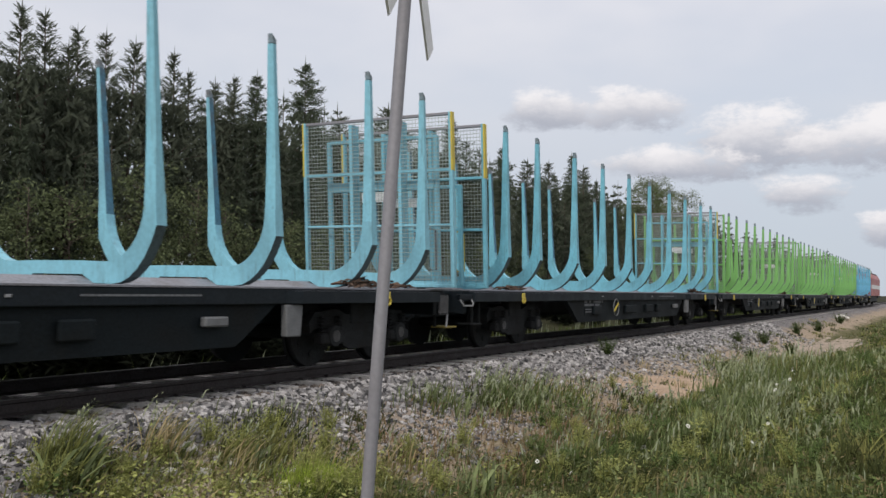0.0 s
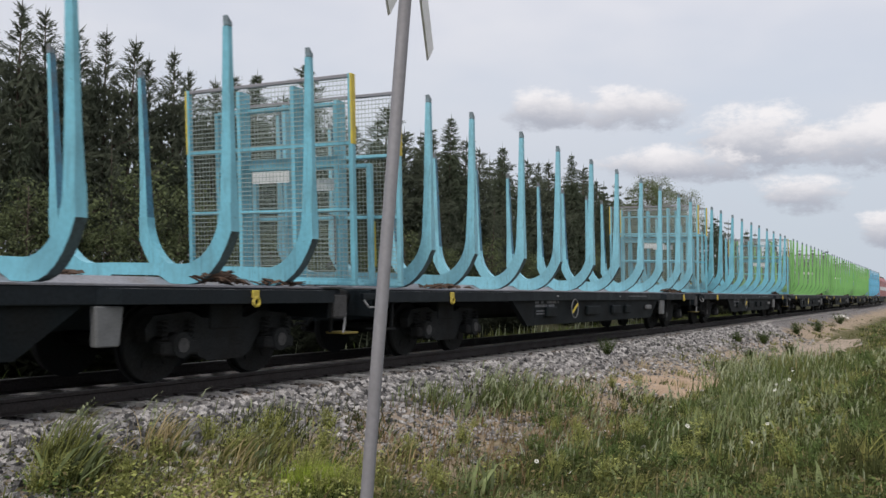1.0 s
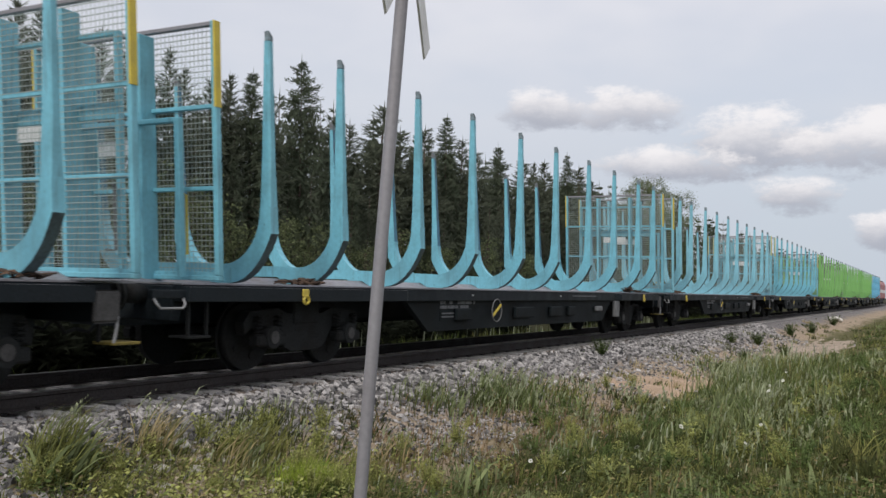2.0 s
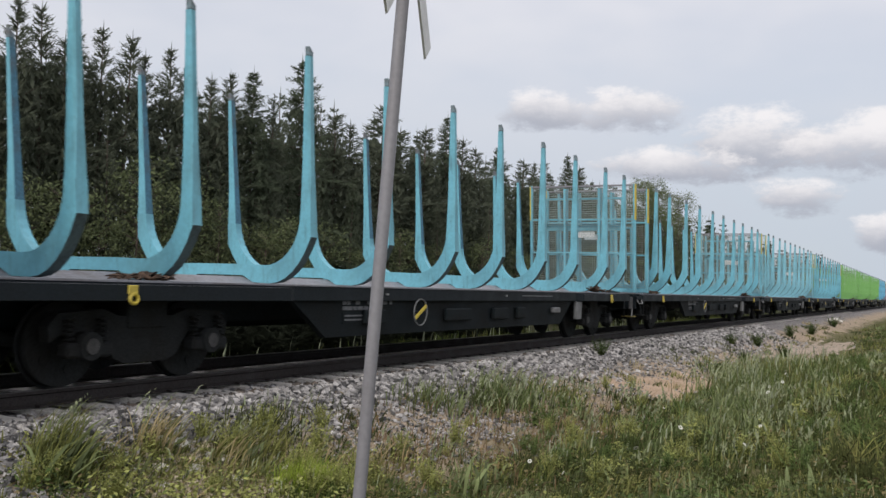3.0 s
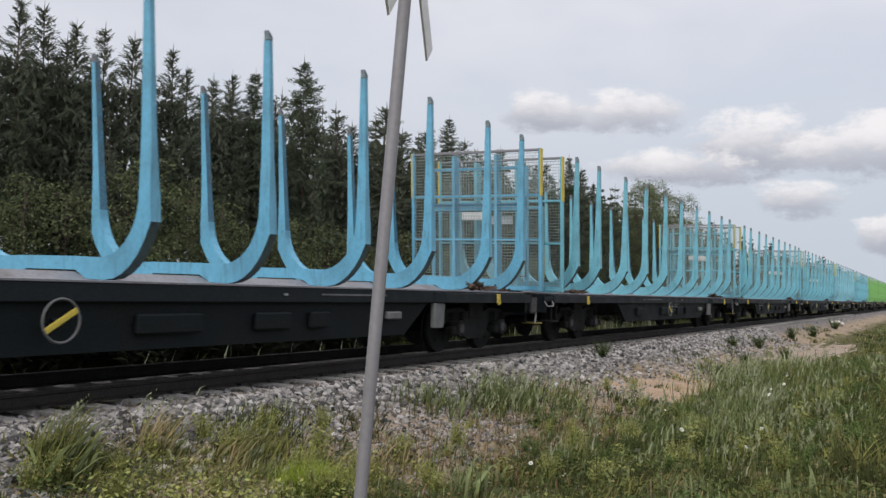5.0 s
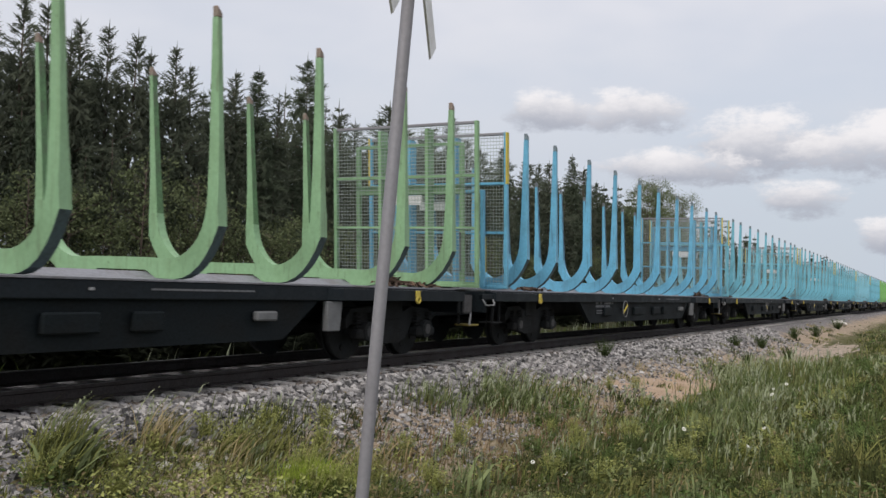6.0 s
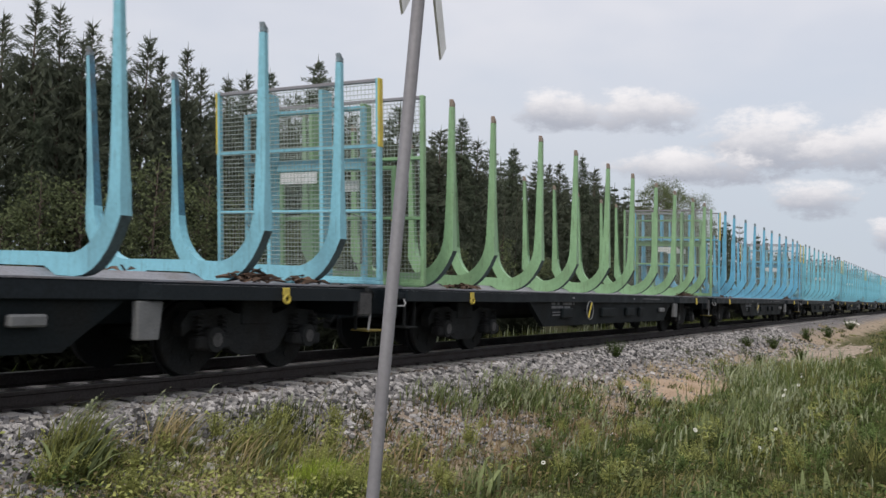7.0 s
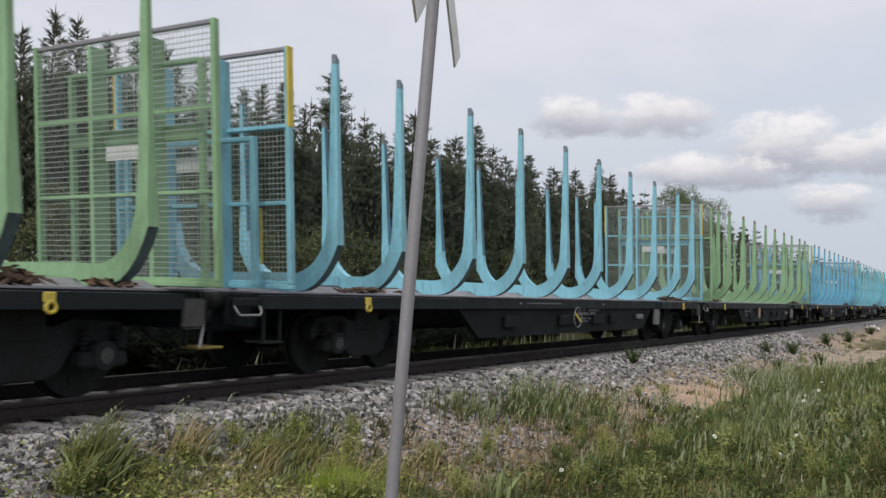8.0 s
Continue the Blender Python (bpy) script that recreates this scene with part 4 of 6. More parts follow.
# ---------------------------------------------------------------- forest
def conifer(name, seed, h, base_r, kind, bare=0.05, sparse=1.0, coarse=1.0, core=0.8):
    """a tapered trunk, whorls of drooping limbs, each limb clothed in many small sprays"""
    rnd = random.Random(seed)
    tree = empty(name, "dark green spruce at the forest's edge" if kind == "needle" else "tall grey-green pine at the forest's edge", "tree", "forest trees")
    bm = bmesh.new()
    lean = (rnd.uniform(-0.02, 0.02) * h, rnd.uniform(-0.02, 0.02) * h)
    tube(bm, [(lean[0] * k * k / 16, lean[1] * k * k / 16, -0.5 + (h + 0.4) * k / 4) for k in range(5)], 0.011 * h, 7, 0.012)
    z = h * bare
    limbs = bmesh.new()
    verts, faces = [], []
    while z < h * 0.985:
        f = (z / h - bare) / (1 - bare)
        if kind == "needle":
            reach = base_r * (1 - f) ** 0.8 * rnd.uniform(0.55, 1.12) + 0.08
            drop = -0.28 + 0.62 * f
            count = 5 if f < 0.45 else 7
        else:
            reach = base_r * (math.sin(math.pi * min(1, 0.22 + 0.76 * f)) ** 0.8) * (1 - 0.40 * f * f) * rnd.uniform(0.45, 1.2) + 0.07
            drop = 0.15 + 0.45 * f
            count = 4 if f < 0.6 else 6
        for k in range(count):
            if rnd.random() > sparse:
                continue
            a = rnd.uniform(0, 6.283)
            r = reach * rnd.uniform(0.55, 1.15)
            d = Vector((math.cos(a), math.sin(a), drop + rnd.uniform(-0.12, 0.12)))
            root = Vector((lean[0] * (z / h) ** 2, lean[1] * (z / h) ** 2, z))
            if r > 0.7 and coarse < 1.3 and rnd.random() < 0.2:
                tube(limbs, [root, root + d * r * 0.8], 0.015 + 0.010 * r, 4, 0.005)
            sprays = max(4, int(r * (15 if coarse < 1.3 else 8) / coarse))
            sidev = Vector((-math.sin(a), math.cos(a), 0))
            for j in range(sprays):
                u = (j + rnd.random()) / sprays
                if kind == "pine" and u < 0.35 and rnd.random() < 0.7:
                    continue
                c = root + d * (r * (0.10 + 0.92 * u)) + Vector((0, 0, -0.10 * r * u * u))
                wdt = (0.24 if kind == "needle" else 0.17) * (1.1 - 0.55 * u) * (1 - 0.35 * f) * (0.5 + 0.40 * min(1.6, r)) * coarse
                for s in (-1, 1):
                    tip = c + sidev * s * wdt * rnd.uniform(0.7, 1.4) + d * rnd.uniform(0.03, 0.22) * (0.5 + 0.3 * r) + Vector((0, 0, rnd.uniform(-0.14, 0.10)))
                    m1 = c.lerp(tip, 0.5) + Vector((rnd.uniform(-1, 1), rnd.uniform(-1, 1), rnd.uniform(-1, 1))) * 0.04
                    b = len(verts)
                    thick = Vector((0, 0, rnd.uniform(0.010, 0.024) * coarse))
                    verts.extend((c - d * 0.05, m1 - thick, tip, m1 + thick))
                    faces.append((b, b + 1, b + 2, b + 3))
            b = len(verts)
            e = root + d * r * 1.08
            verts.extend((e - d * 0.25 + sidev * 0.05, e - d * 0.25 - sidev * 0.05, e + d * 0.12))
            faces.append((b, b + 1, b + 2))
        z += (0.17 if kind == "needle" else 0.22) * rnd.uniform(0.7, 1.3) * (1 if f < 0.7 else 0.72 if coarse < 1.3 else 1.2) * coarse
    # the dense inner foliage close to the trunk
    for _ in range(int((110 if coarse < 1.3 else 85) * h * core)):
        u = bare + (core - bare) * rnd.random() ** 0.8
        f = (u - bare) / (1 - bare)
        rr = base_r * ((1 - f) ** 0.8 * 0.62 if kind == "needle" else math.sin(math.pi * min(1, 0.22 + 0.76 * f)) ** 0.8 * 0.6)
        a, w = rnd.uniform(0, 6.283), rr * math.sqrt(rnd.random())
        c = Vector((lean[0] * u * u + math.cos(a) * w, lean[1] * u * u + math.sin(a) * w, h * u))
        m = Euler((rnd.uniform(-0.9, 0.9), rnd.uniform(-0.9, 0.9), rnd.uniform(0, 6.3))).to_matrix() * rnd.uniform(0.10, 0.22)
        b = len(verts)
        verts.extend(c + m @ Vector(q) for q in ((-0.1, 0, 1.1), (-0.34, 0.1, -0.2), (0.1, 0, -1.3), (0.30, -0.1, -0.1)))
        faces.append((b, b + 1, b + 2, b + 3))
    top = Vector((lean[0], lean[1], h))
    b = len(verts)
    verts.extend((top + Vector((0.04, 0, -0.5)), top + Vector((-0.03, 0.03, -0.5)), top + Vector((0, 0, 0.25)), top + Vector((0, -0.04, -0.5))))
    faces.extend([(b, b + 1, b + 2), (b + 1, b + 3, b + 2), (b + 3, b, b + 2)])
    part("trunk", bm, M["trunk"], tree)
    if len(limbs.verts):
        part("limb_work", limbs, M["trunk"], tree)["kind"] = "stuff"
    raw("crown", verts, faces, M[kind], tree)
    return tree


def broadleaf(name, seed, h, r, label, dense=1.0):
    """a slender birch or willow: trunk, limbs, clumps of small leaves with gaps"""
    rnd = random.Random(seed)
    tree = empty(name, label, "tree", "leafy trees before the forest")
    bm = bmesh.new()
    tube(bm, [(0, 0, -0.5), (0.05, 0.03, h * 0.45), (0.0, 0.08, h * 0.95)], 0.010 * h, 7, 0.012)
    limbs = bmesh.new()
    verts, faces = [], []
    for k in range(int((30 + h * 4) * dense)):
        z = h * rnd.uniform(0.08, 0.97)
        f = z / h
        rr = r * (math.sin(math.pi * (0.12 + 0.80 * f)) ** 0.7) * rnd.uniform(0.3, 1.05)
        a = rnd.uniform(0, 6.283)
        c = Vector((math.cos(a) * rr, math.sin(a) * rr, z + 0.25 * rr))
        tube(limbs, [(0, 0.04, z - 0.2), (c.x * 0.9, c.y * 0.9, c.z)], 0.018, 4, 0.005)
        size = rnd.uniform(0.25, 0.6)
        for _ in range(int(95 * size)):
            p = c + Vector((rnd.gauss(0, size * 0.55), rnd.gauss(0, size * 0.55), rnd.gauss(-0.1, size * 0.5)))
            l = rnd.uniform(0.05, 0.09)
            m = Euler((rnd.uniform(-1.0, 1.0), rnd.uniform(-1.0, 1.0), rnd.uniform(0, 6.3))).to_matrix()
            b = len(verts)
            verts.extend(p + m @ Vector(q) for q in ((-l, 0, 0), (0, -l * 0.55, 0), (l, 0, 0.02), (0, l * 0.55, 0)))
            faces.append((b, b + 1, b + 2, b + 3))
    part("trunk", bm, M["trunk"], tree)
    part("limb_work", limbs, M["trunk"], tree)["kind"] = "stuff"
    raw("crown", verts, faces, M["leaf"], tree)
    return tree


EDGE = 18.0


def build_forest():
    rnd = random.Random(11)
    kinds = [conifer("spruce", 1, 10.5, 2.2, "needle", 0.25, 1.0, 0.84), conifer("spruce", 2, 9.5, 2.9, "needle", 0.2, 1.0, 0.9), conifer("spruce", 3, 11.0, 2.1, "needle", 0.25, 1.0, 0.84),
             conifer("pine", 4, 10.5, 1.3, "pine", 0.25, 0.97, 0.8, 0.8), conifer("pine", 5, 10.0, 1.25, "pine", 0.25, 0.97, 0.8, 0.8),
             conifer("spruce", 6, 10.0, 2.3, "needle", 0.01, 1.0, 1.7, 0.88), conifer("spruce", 7, 9.5, 2.1, "needle", 0.01, 1.0, 1.6, 0.88), conifer("pine", 8, 10.0, 2.0, "pine", 0.03, 1.0, 1.5, 0.85),
             conifer("spruce", 9, 10.0, 2.2, "needle", 0.02, 1.0, 3.0, 0.88), conifer("pine", 10, 10.0, 2.0, "pine", 0.05, 1.0, 2.8, 0.85)]
    heights = (10.5, 9.5, 11.0, 10.5, 10.0)
    used = set()

    def plant(k, x, y, s, tall=1.0):
        m = pose(x, y, ground_z(x, y) - 0.05, 0, 0, rnd.uniform(0, 360))
        if k in used:
            t = copy_thing(kinds[k], m)
        else:
            t = kinds[k]
            t.matrix_basis = m
            used.add(k)
        t.scale = (s, s, s * tall)

    # the trees that stand out against the sky: place along the edge, top over the rails, kind
    for x, top, k in ((18.6, 9.6, 3), (19.6, 10.5, 4), (20.8, 10.5, 3), (21.6, 9.6, 4), (22.3, 10.3, 3), (23.4, 10.5, 4), (24.4, 10.4, 3), (25.4, 9.9, 4), (26.6, 10.5, 4), (27.6, 9.9, 3), (29.0, 9.8, 4), (29.8, 9.3, 3), (30.6, 10.2, 3), (31.6, 10.6, 0),
                      (32.8, 9.8, 4), (35.6, 12.1, 1), (38.2, 9.9, 3), (39.6, 9.7, 4), (42.2, 11.1, 3), (45.0, 10.3, 4), (47.2, 10.6, 3), (49.7, 11.8, 2), (51.8, 10.8, 4), (54.4, 10.6, 3),
                      (58.6, 11.4, 1), (62.0, 10.8, 3), (66.5, 11.2, 4), (71.6, 12.6, 2), (74.5, 11.8, 3), (78.0, 11.0, 0)):
        s = (top + 0.3) / heights[k]
        stout = min(s, 1.1) * rnd.uniform(0.95, 1.1) * (1 + 0.5 * min(1.0, max(0.0, (x - 36) / 6)) * (k > 2))
        plant(k, x, EDGE + 0.1 + rnd.uniform(-0.2, 0.2), stout, s / stout)
    for row, (y, step, far, lo, hi) in enumerate(((EDGE - 0.7, 1.7, 84, 0.50, 0.74), (EDGE + 1.3, 1.7, 114, 0.74, 0.90), (EDGE + 3.0, 2.2, 110, 0.84, 0.98), (EDGE + 5.4, 5.2, 110, 0.95, 1.08),
                                                 (EDGE, 5.4, 420, 0.9, 1.25), (EDGE + 4.0, 11.0, 420, 0.95, 1.25))):
        x = 9.0 + row * 0.6 if row < 4 else 82.0
        while x < far:
            k = rnd.choice((8, 8, 9)) if x > 84 else rnd.choice((5, 6, 6, 7, 7)) if row != 2 or rnd.random() < 0.9 else rnd.choice((3, 4))
            grow = 1.04 + 0.14 * min(1.0, max(0.0, (x - 36) / 14)) if row < 4 else 1.0
            plant(k, x + rnd.uniform(-0.5, 0.5), y + rnd.uniform(-0.6, 0.6), rnd.uniform(lo, hi) * grow, rnd.uniform(0.95, 1.12))
            x += step * rnd.uniform(0.75, 1.3)
    leafy = [broadleaf("birch", 21, 5.2, 1.2, "light green young birch before the dark spruces"), broadleaf("willow", 22, 4.0, 1.5, "bushy light green willow before the dark spruces"),
             broadleaf("birch", 23, 12.5, 2.9, "tall dense green birch rising over the forest's edge", 3.6)]
    first = set()
    lots = [(17.6, 3.4), (18.9, 4.7), (21.6, 3.3), (25.2, 3.4), (30.4, 3.7), (33.6, 3.2), (20.4, 4.4), (23.1, 5.9), (24.0, 3.6), (26.5, 5.5), (27.6, 4.7), (29.0, 3.2), (32.0, 4.2), (35.5, 4.2), (38.0, 3.4), (41.5, 4.6), (46.0, 3.8), (52.0, 4.4), (58.0, 4.2)]
    lots += [(62 + i * 9 + rnd.uniform(-2, 2), rnd.uniform(3.5, 6.0)) for i in range(20)] + [(86.5, 12.2), (91.0, 13.2), (95.5, 12.7), (101.0, 12.8)]
    for i, (x, h) in enumerate(lots):
        k = 2 if h > 9 else 0 if h > 4.5 else 1
        y = EDGE - 1.7 + rnd.uniform(-0.5, 0.6)
        m = pose(x, y, ground_z(x, y) - 0.05, 0, 0, rnd.uniform(0, 360))
        if k in first:
            t = copy_thing(leafy[k], m)
        else:
            t = leafy[k]
            t.matrix_basis = m
            first.add(k)
        s = h / (5.2, 4.0, 12.5)[k]
        t.scale = (s, s, s)


build_forest()


# ---------------------------------------------------------------- grass, weeds and stones
def blades(name, rows, material, label, category="grass", width=0.006):
    """rows of (x, y, z, height, lean x, lean y, width): one bent tapering blade each, in one mesh"""
    rnd = random.Random(len(rows))
    verts, faces = [], []
    for x, y, z, h, lx, ly, w in rows:
        a = rnd.uniform(0, 6.283)
        cx, cy = math.cos(a) * w, math.sin(a) * w
        b = len(verts)
        verts.extend(((x - cx, y - cy, z - 0.03), (x + cx, y + cy, z - 0.03),
                      (x + lx * 0.35 + cx * 0.8, y + ly * 0.35 + cy * 0.8, z + h * 0.6), (x + lx * 0.35 - cx * 0.8, y + ly * 0.35 - cy * 0.8, z + h * 0.6),
                      (x + lx, y + ly, z + h)))
        faces.append((b, b + 1, b + 2, b + 3))
        faces.append((b + 3, b + 2, b + 4))
    ob = raw(name, verts, faces, material)
    return tagged(ob, label, category, kind="stuff")


def turf_spots(n, rnd, r0, r1, a0, a1, near=-1.75):
    """places in the rough on the camera's side of the track, closer together near the path of the road"""
    out = []
    while len(out) < n:
        r = r0 * (r1 / r0) ** rnd.random()
        a = radians(rnd.uniform(a0, a1))
        x, y = EYE[0] + r * math.sin(a), EYE[1] + r * math.cos(a)
        if y > near or y < -13:
            continue
        out.append((x, y, r))
    return out


def cover(x, y):
    """how thick the growth is: thin on the bank, thick in the hollow"""
    patch = noise.noise((x * 0.45, y * 0.7, 2.0)) + 0.5 * noise.noise((x * 1.6, y * 1.9, 7.0))
    edge = -1.75 - 1.7 * min(1.0, max(0.0, (x - 8) / 12)) - 0.9 * min(1.0, max(0.0, (x - 23) / 12))
    base = min(1.0, max(0.0, (edge - y) / (0.8 + 1.0 * min(1.0, max(0.0, (x - 7) / 8))))) ** 0.7
    sandy = math.exp(-((x - 20.2) / 2.6) ** 2 - ((y + 4.0) / 0.85) ** 2)
    bare = 0.60 * math.exp(-((x - 11.0) / 2.6) ** 2 - ((y + 3.5) / 0.9) ** 2)
    return max(0.0, base * (0.85 + 0.6 * patch - bare) + 0.10 * patch - 1.2 * sandy - 1.1 * math.exp(-((x - 39) / 9.5) ** 2 - ((y + 5.0) / 1.25) ** 2))


def build_grass():
    rnd = random.Random(31)
    green, straw, heads = [], [], []
    low = {"weed": ([], []), "herb": ([], []), "olive": ([], [])}      # low leafy cover
    for x, y, r in turf_spots(46000, rnd, 4.2, 95, 28, 93) + turf_spots(9000, rnd, 0.8, 16, -180, 180) + turf_spots(5000, rnd, 1.5, 5.5, 0, 120) + turf_spots(14000, rnd, 5.0, 9.0, 38, 64):
        c = cover(x, y)
        s = max(1.0, r / 9) ** 0.55
        z = ground_z(x, y)
        if rnd.random() < 0.12 + 0.85 * c:
            l = rnd.uniform(0.012, 0.036) * s
            tone = noise.noise((x * 0.7, y * 1.1, 14.0)) + rnd.gauss(0, 0.18)
            if x < 9.0 and y > -4.2:
                kind = "weed" if tone > -0.12 else "olive" if tone > -0.25 else "herb"
            elif x < 18 and y > -4.9 - 0.12 * max(0.0, x - 10):
                kind = "olive" if tone > -0.20 else "herb"
            else:
                kind = "olive" if tone > 0.22 else "weed" if tone < -0.48 else "herb"
            verts, faces = low[kind]
            m = Euler((rnd.uniform(-0.7, 0.7), rnd.uniform(-0.7, 0.7), rnd.uniform(0, 6.3))).to_matrix()
            o = Vector((x, y, z + rnd.uniform(0.01, 0.05 + 0.16 * min(1, c))))
            b = len(verts)
            verts.extend(o + m @ Vector(q) for q in ((-l, 0, 0), (0, -l * 0.55, 0.004), (l, 0, 0), (0, l * 0.55, 0.004)))
            faces.append((b, b + 1, b + 2, b + 3))
        if rnd.random() > c * 0.62 + 0.02:
            continue
        lush = max(0.0, noise.noise((x * 0.5, y * 0.8, 9.0))) + (0.35 if x > 10 and y < -4.8 else 0)
        tall = 0.30 + 0.8 * lush
        if y > -3.6:
            tall *= 0.6
        if 8.5 < x < 17.5 and y > -4.8:
            tall *= 0.55
        h = rnd.uniform(0.08, 0.30) * tall
        w = rnd.uniform(0.003, 0.0065) * s
        for _ in range(2):
            px, py = x + rnd.gauss(0, 0.05) * s, y + rnd.gauss(0, 0.05) * s
            green.append((px, py, z, h * rnd.uniform(0.7, 1.2), h * rnd.gauss(0.35, 0.40), h * rnd.gauss(0.05, 0.40), w))
        if rnd.random() < 0.07:
            hh = h * rnd.uniform(1.1, 1.7)
            lx, ly = hh * rnd.gauss(0.22, 0.15), hh * rnd.gauss(0.0, 0.15)
            straw.append((x, y, z, hh, lx, ly, 0.0022 * s))
            if rnd.random() < 0.5:
                heads.append((x + lx * 0.8, y + ly * 0.8, z + hh * 0.9, hh * 0.30, lx * 0.5, ly * 0.5, 0.006 * s))
    # tufts: place, spread, height, count, share of pale heads
    for x, y, sx, sy, h, n, pale in ((13.8, -2.8, 0.7, 0.22, 0.36, 220, 0.15), (15.4, -3.1, 0.8, 0.25, 0.30, 120, 0.15), (11.6, -2.5, 0.4, 0.2, 0.26, 120, 0.05), (8.3, -2.2, 0.5, 0.15, 0.22, 160, 0.1),
                                     (6.9, -3.0, 0.25, 0.15, 0.20, 160, 0.1), (19.5, -5.7, 1.6, 0.4, 0.60, 520, 0.10), (13.4, -6.4, 0.9, 0.3, 0.36, 160, 0.08), (15.6, -6.6, 1.0, 0.3, 0.36, 160, 0.08),
                                     (23.0, -6.3, 2.5, 0.5, 0.60, 420, 0.1), (10.2, -5.4, 0.8, 0.3, 0.28, 200, 0.1), (12.0, -4.6, 0.6, 0.3, 0.2, 120, 0.1), (9.6, -4.1, 0.4, 0.3, 0.16, 100, 0.1)):
        for _ in range(n):
            px, py = x + rnd.gauss(0, sx), y + rnd.gauss(0, sy)
            s = max(1.0, math.hypot(px, py + 8.9) / 9) ** 0.5
            hh = h * rnd.uniform(0.4, 1.15)
            lx, ly = hh * rnd.gauss(0.30, 0.28), hh * rnd.gauss(0.0, 0.25)
            green.append((px, py, ground_z(px, py), hh, lx, ly, rnd.uniform(0.004, 0.008) * s))
            if rnd.random() < pale:
                straw.append((px, py, ground_z(px, py), hh * 1.2, lx * 1.2, ly * 1.2, 0.003 * s))
                heads.append((px + lx * 0.9, py + ly * 0.9, ground_z(px, py) + hh * 1.0, hh * 0.35, lx * 0.6, ly * 0.5, 0.009 * s))
    blades("grass", green, M["blade"], "rough green grass bent by the wind on the railway bank")
    blades("dry_grass", straw, M["straw"], "dry straw-coloured grass stems among the green")
    blades("grass_heads", heads, M["silver"], "pale silvery seed heads of tall grass")
    rye = []
    for x, y, sx, sy, h, n in ((13.2, -6.3, 0.8, 0.35, 0.34, 300), (15.2, -6.2, 1.0, 0.35, 0.38, 320), (17.5, -6.0, 1.0, 0.4, 0.42, 260), (20.5, -5.5, 1.2, 0.35, 0.5, 260), (13.6, -2.9, 0.7, 0.2, 0.34, 160),
                               (11.5, -6.0, 0.6, 0.3, 0.28, 120), (8.5, -4.65, 0.05, 0.05, 0.36, 14), (24.0, -6.0, 2.0, 0.5, 0.5, 200)):
        for _ in range(n):
            px, py = x + rnd.gauss(0, sx), y + rnd.gauss(0, sy)
            s = max(1.0, math.hypot(px, py + 8.9) / 10) ** 0.5
            hh = h * rnd.uniform(0.5, 1.1)
            rye.append((px, py, ground_z(px, py), hh, hh * rnd.gauss(0.35, 0.25), hh * rnd.gauss(0, 0.25), rnd.uniform(0.006, 0.012) * s))
    blades("rye_grass", rye, M["rye"], "broad silvery green grass bent by the wind")
    fern = []
    for _ in range(900):
        px, py = 7.25 + rnd.gauss(0, 0.17), -3.62 + rnd.gauss(0, 0.14)
        hh = rnd.uniform(0.12, 0.34)
        fern.append((px, py, ground_z(px, py), hh, hh * rnd.gauss(0.3, 0.3), hh * rnd.gauss(0, 0.3), rnd.uniform(0.002, 0.004)))
    blades("horsetail", fern, M["horsetail"], "bright yellow-green feathery horsetail clump", "weed")
    red = []
    for _ in range(1500):
        x, y = rnd.gauss(11.5, 3.0), rnd.gauss(-4.0, 0.8)
        if x < 5.5 or y > -2.2:
            continue
        h = rnd.uniform(0.05, 0.22)
        red.append((x, y, ground_z(x, y), h, h * rnd.gauss(0.2, 0.4), h * rnd.gauss(0, 0.4), rnd.uniform(0.004, 0.009)))
    blades("sorrel", red, M["rust"], "reddish brown sorrel among the gravel", "weed")
    for kind, name, label in (("weed", "yellow_herbs", "low yellow-green herbs covering the bank"), ("herb", "green_herbs", "low green herbs covering the bank"),
                              ("olive", "brown_herbs", "low brownish herbs among the gravel")):
        tagged(raw(name, *low[kind], M[kind]), label, "herbs", kind="stuff")
    # the strip beyond the track
    far = []
    for _ in range(9000):
        x, y = rnd.uniform(6, 80), rnd.uniform(1.9, 5.0)
        if x < 20 and rnd.random() < 0.9:
            continue
        h = rnd.uniform(0.2, 0.55)
        far.append((x, y, ground_z(x, y), h, h * rnd.gauss(0.15, 0.2), h * rnd.gauss(0, 0.2), 0.010))
    blades("far_grass", far, M["blade"], "tall green grass along the far side of the track")
    stems = []
    for _ in range(150):
        x, y = 40 - 33 * rnd.random() ** 1.5, rnd.uniform(1.5, 2.4)
        if x < 22 and rnd.random() < 0.6:
            continue
        h = rnd.uniform(0.30, 0.58)
        stems.append((x, y, ground_z(x, y), h, h * rnd.gauss(0.15, 0.1), 0, 0.014))
    blades("far_dry_grass", stems, M["silver"], "pale grass stems standing behind the far rail")


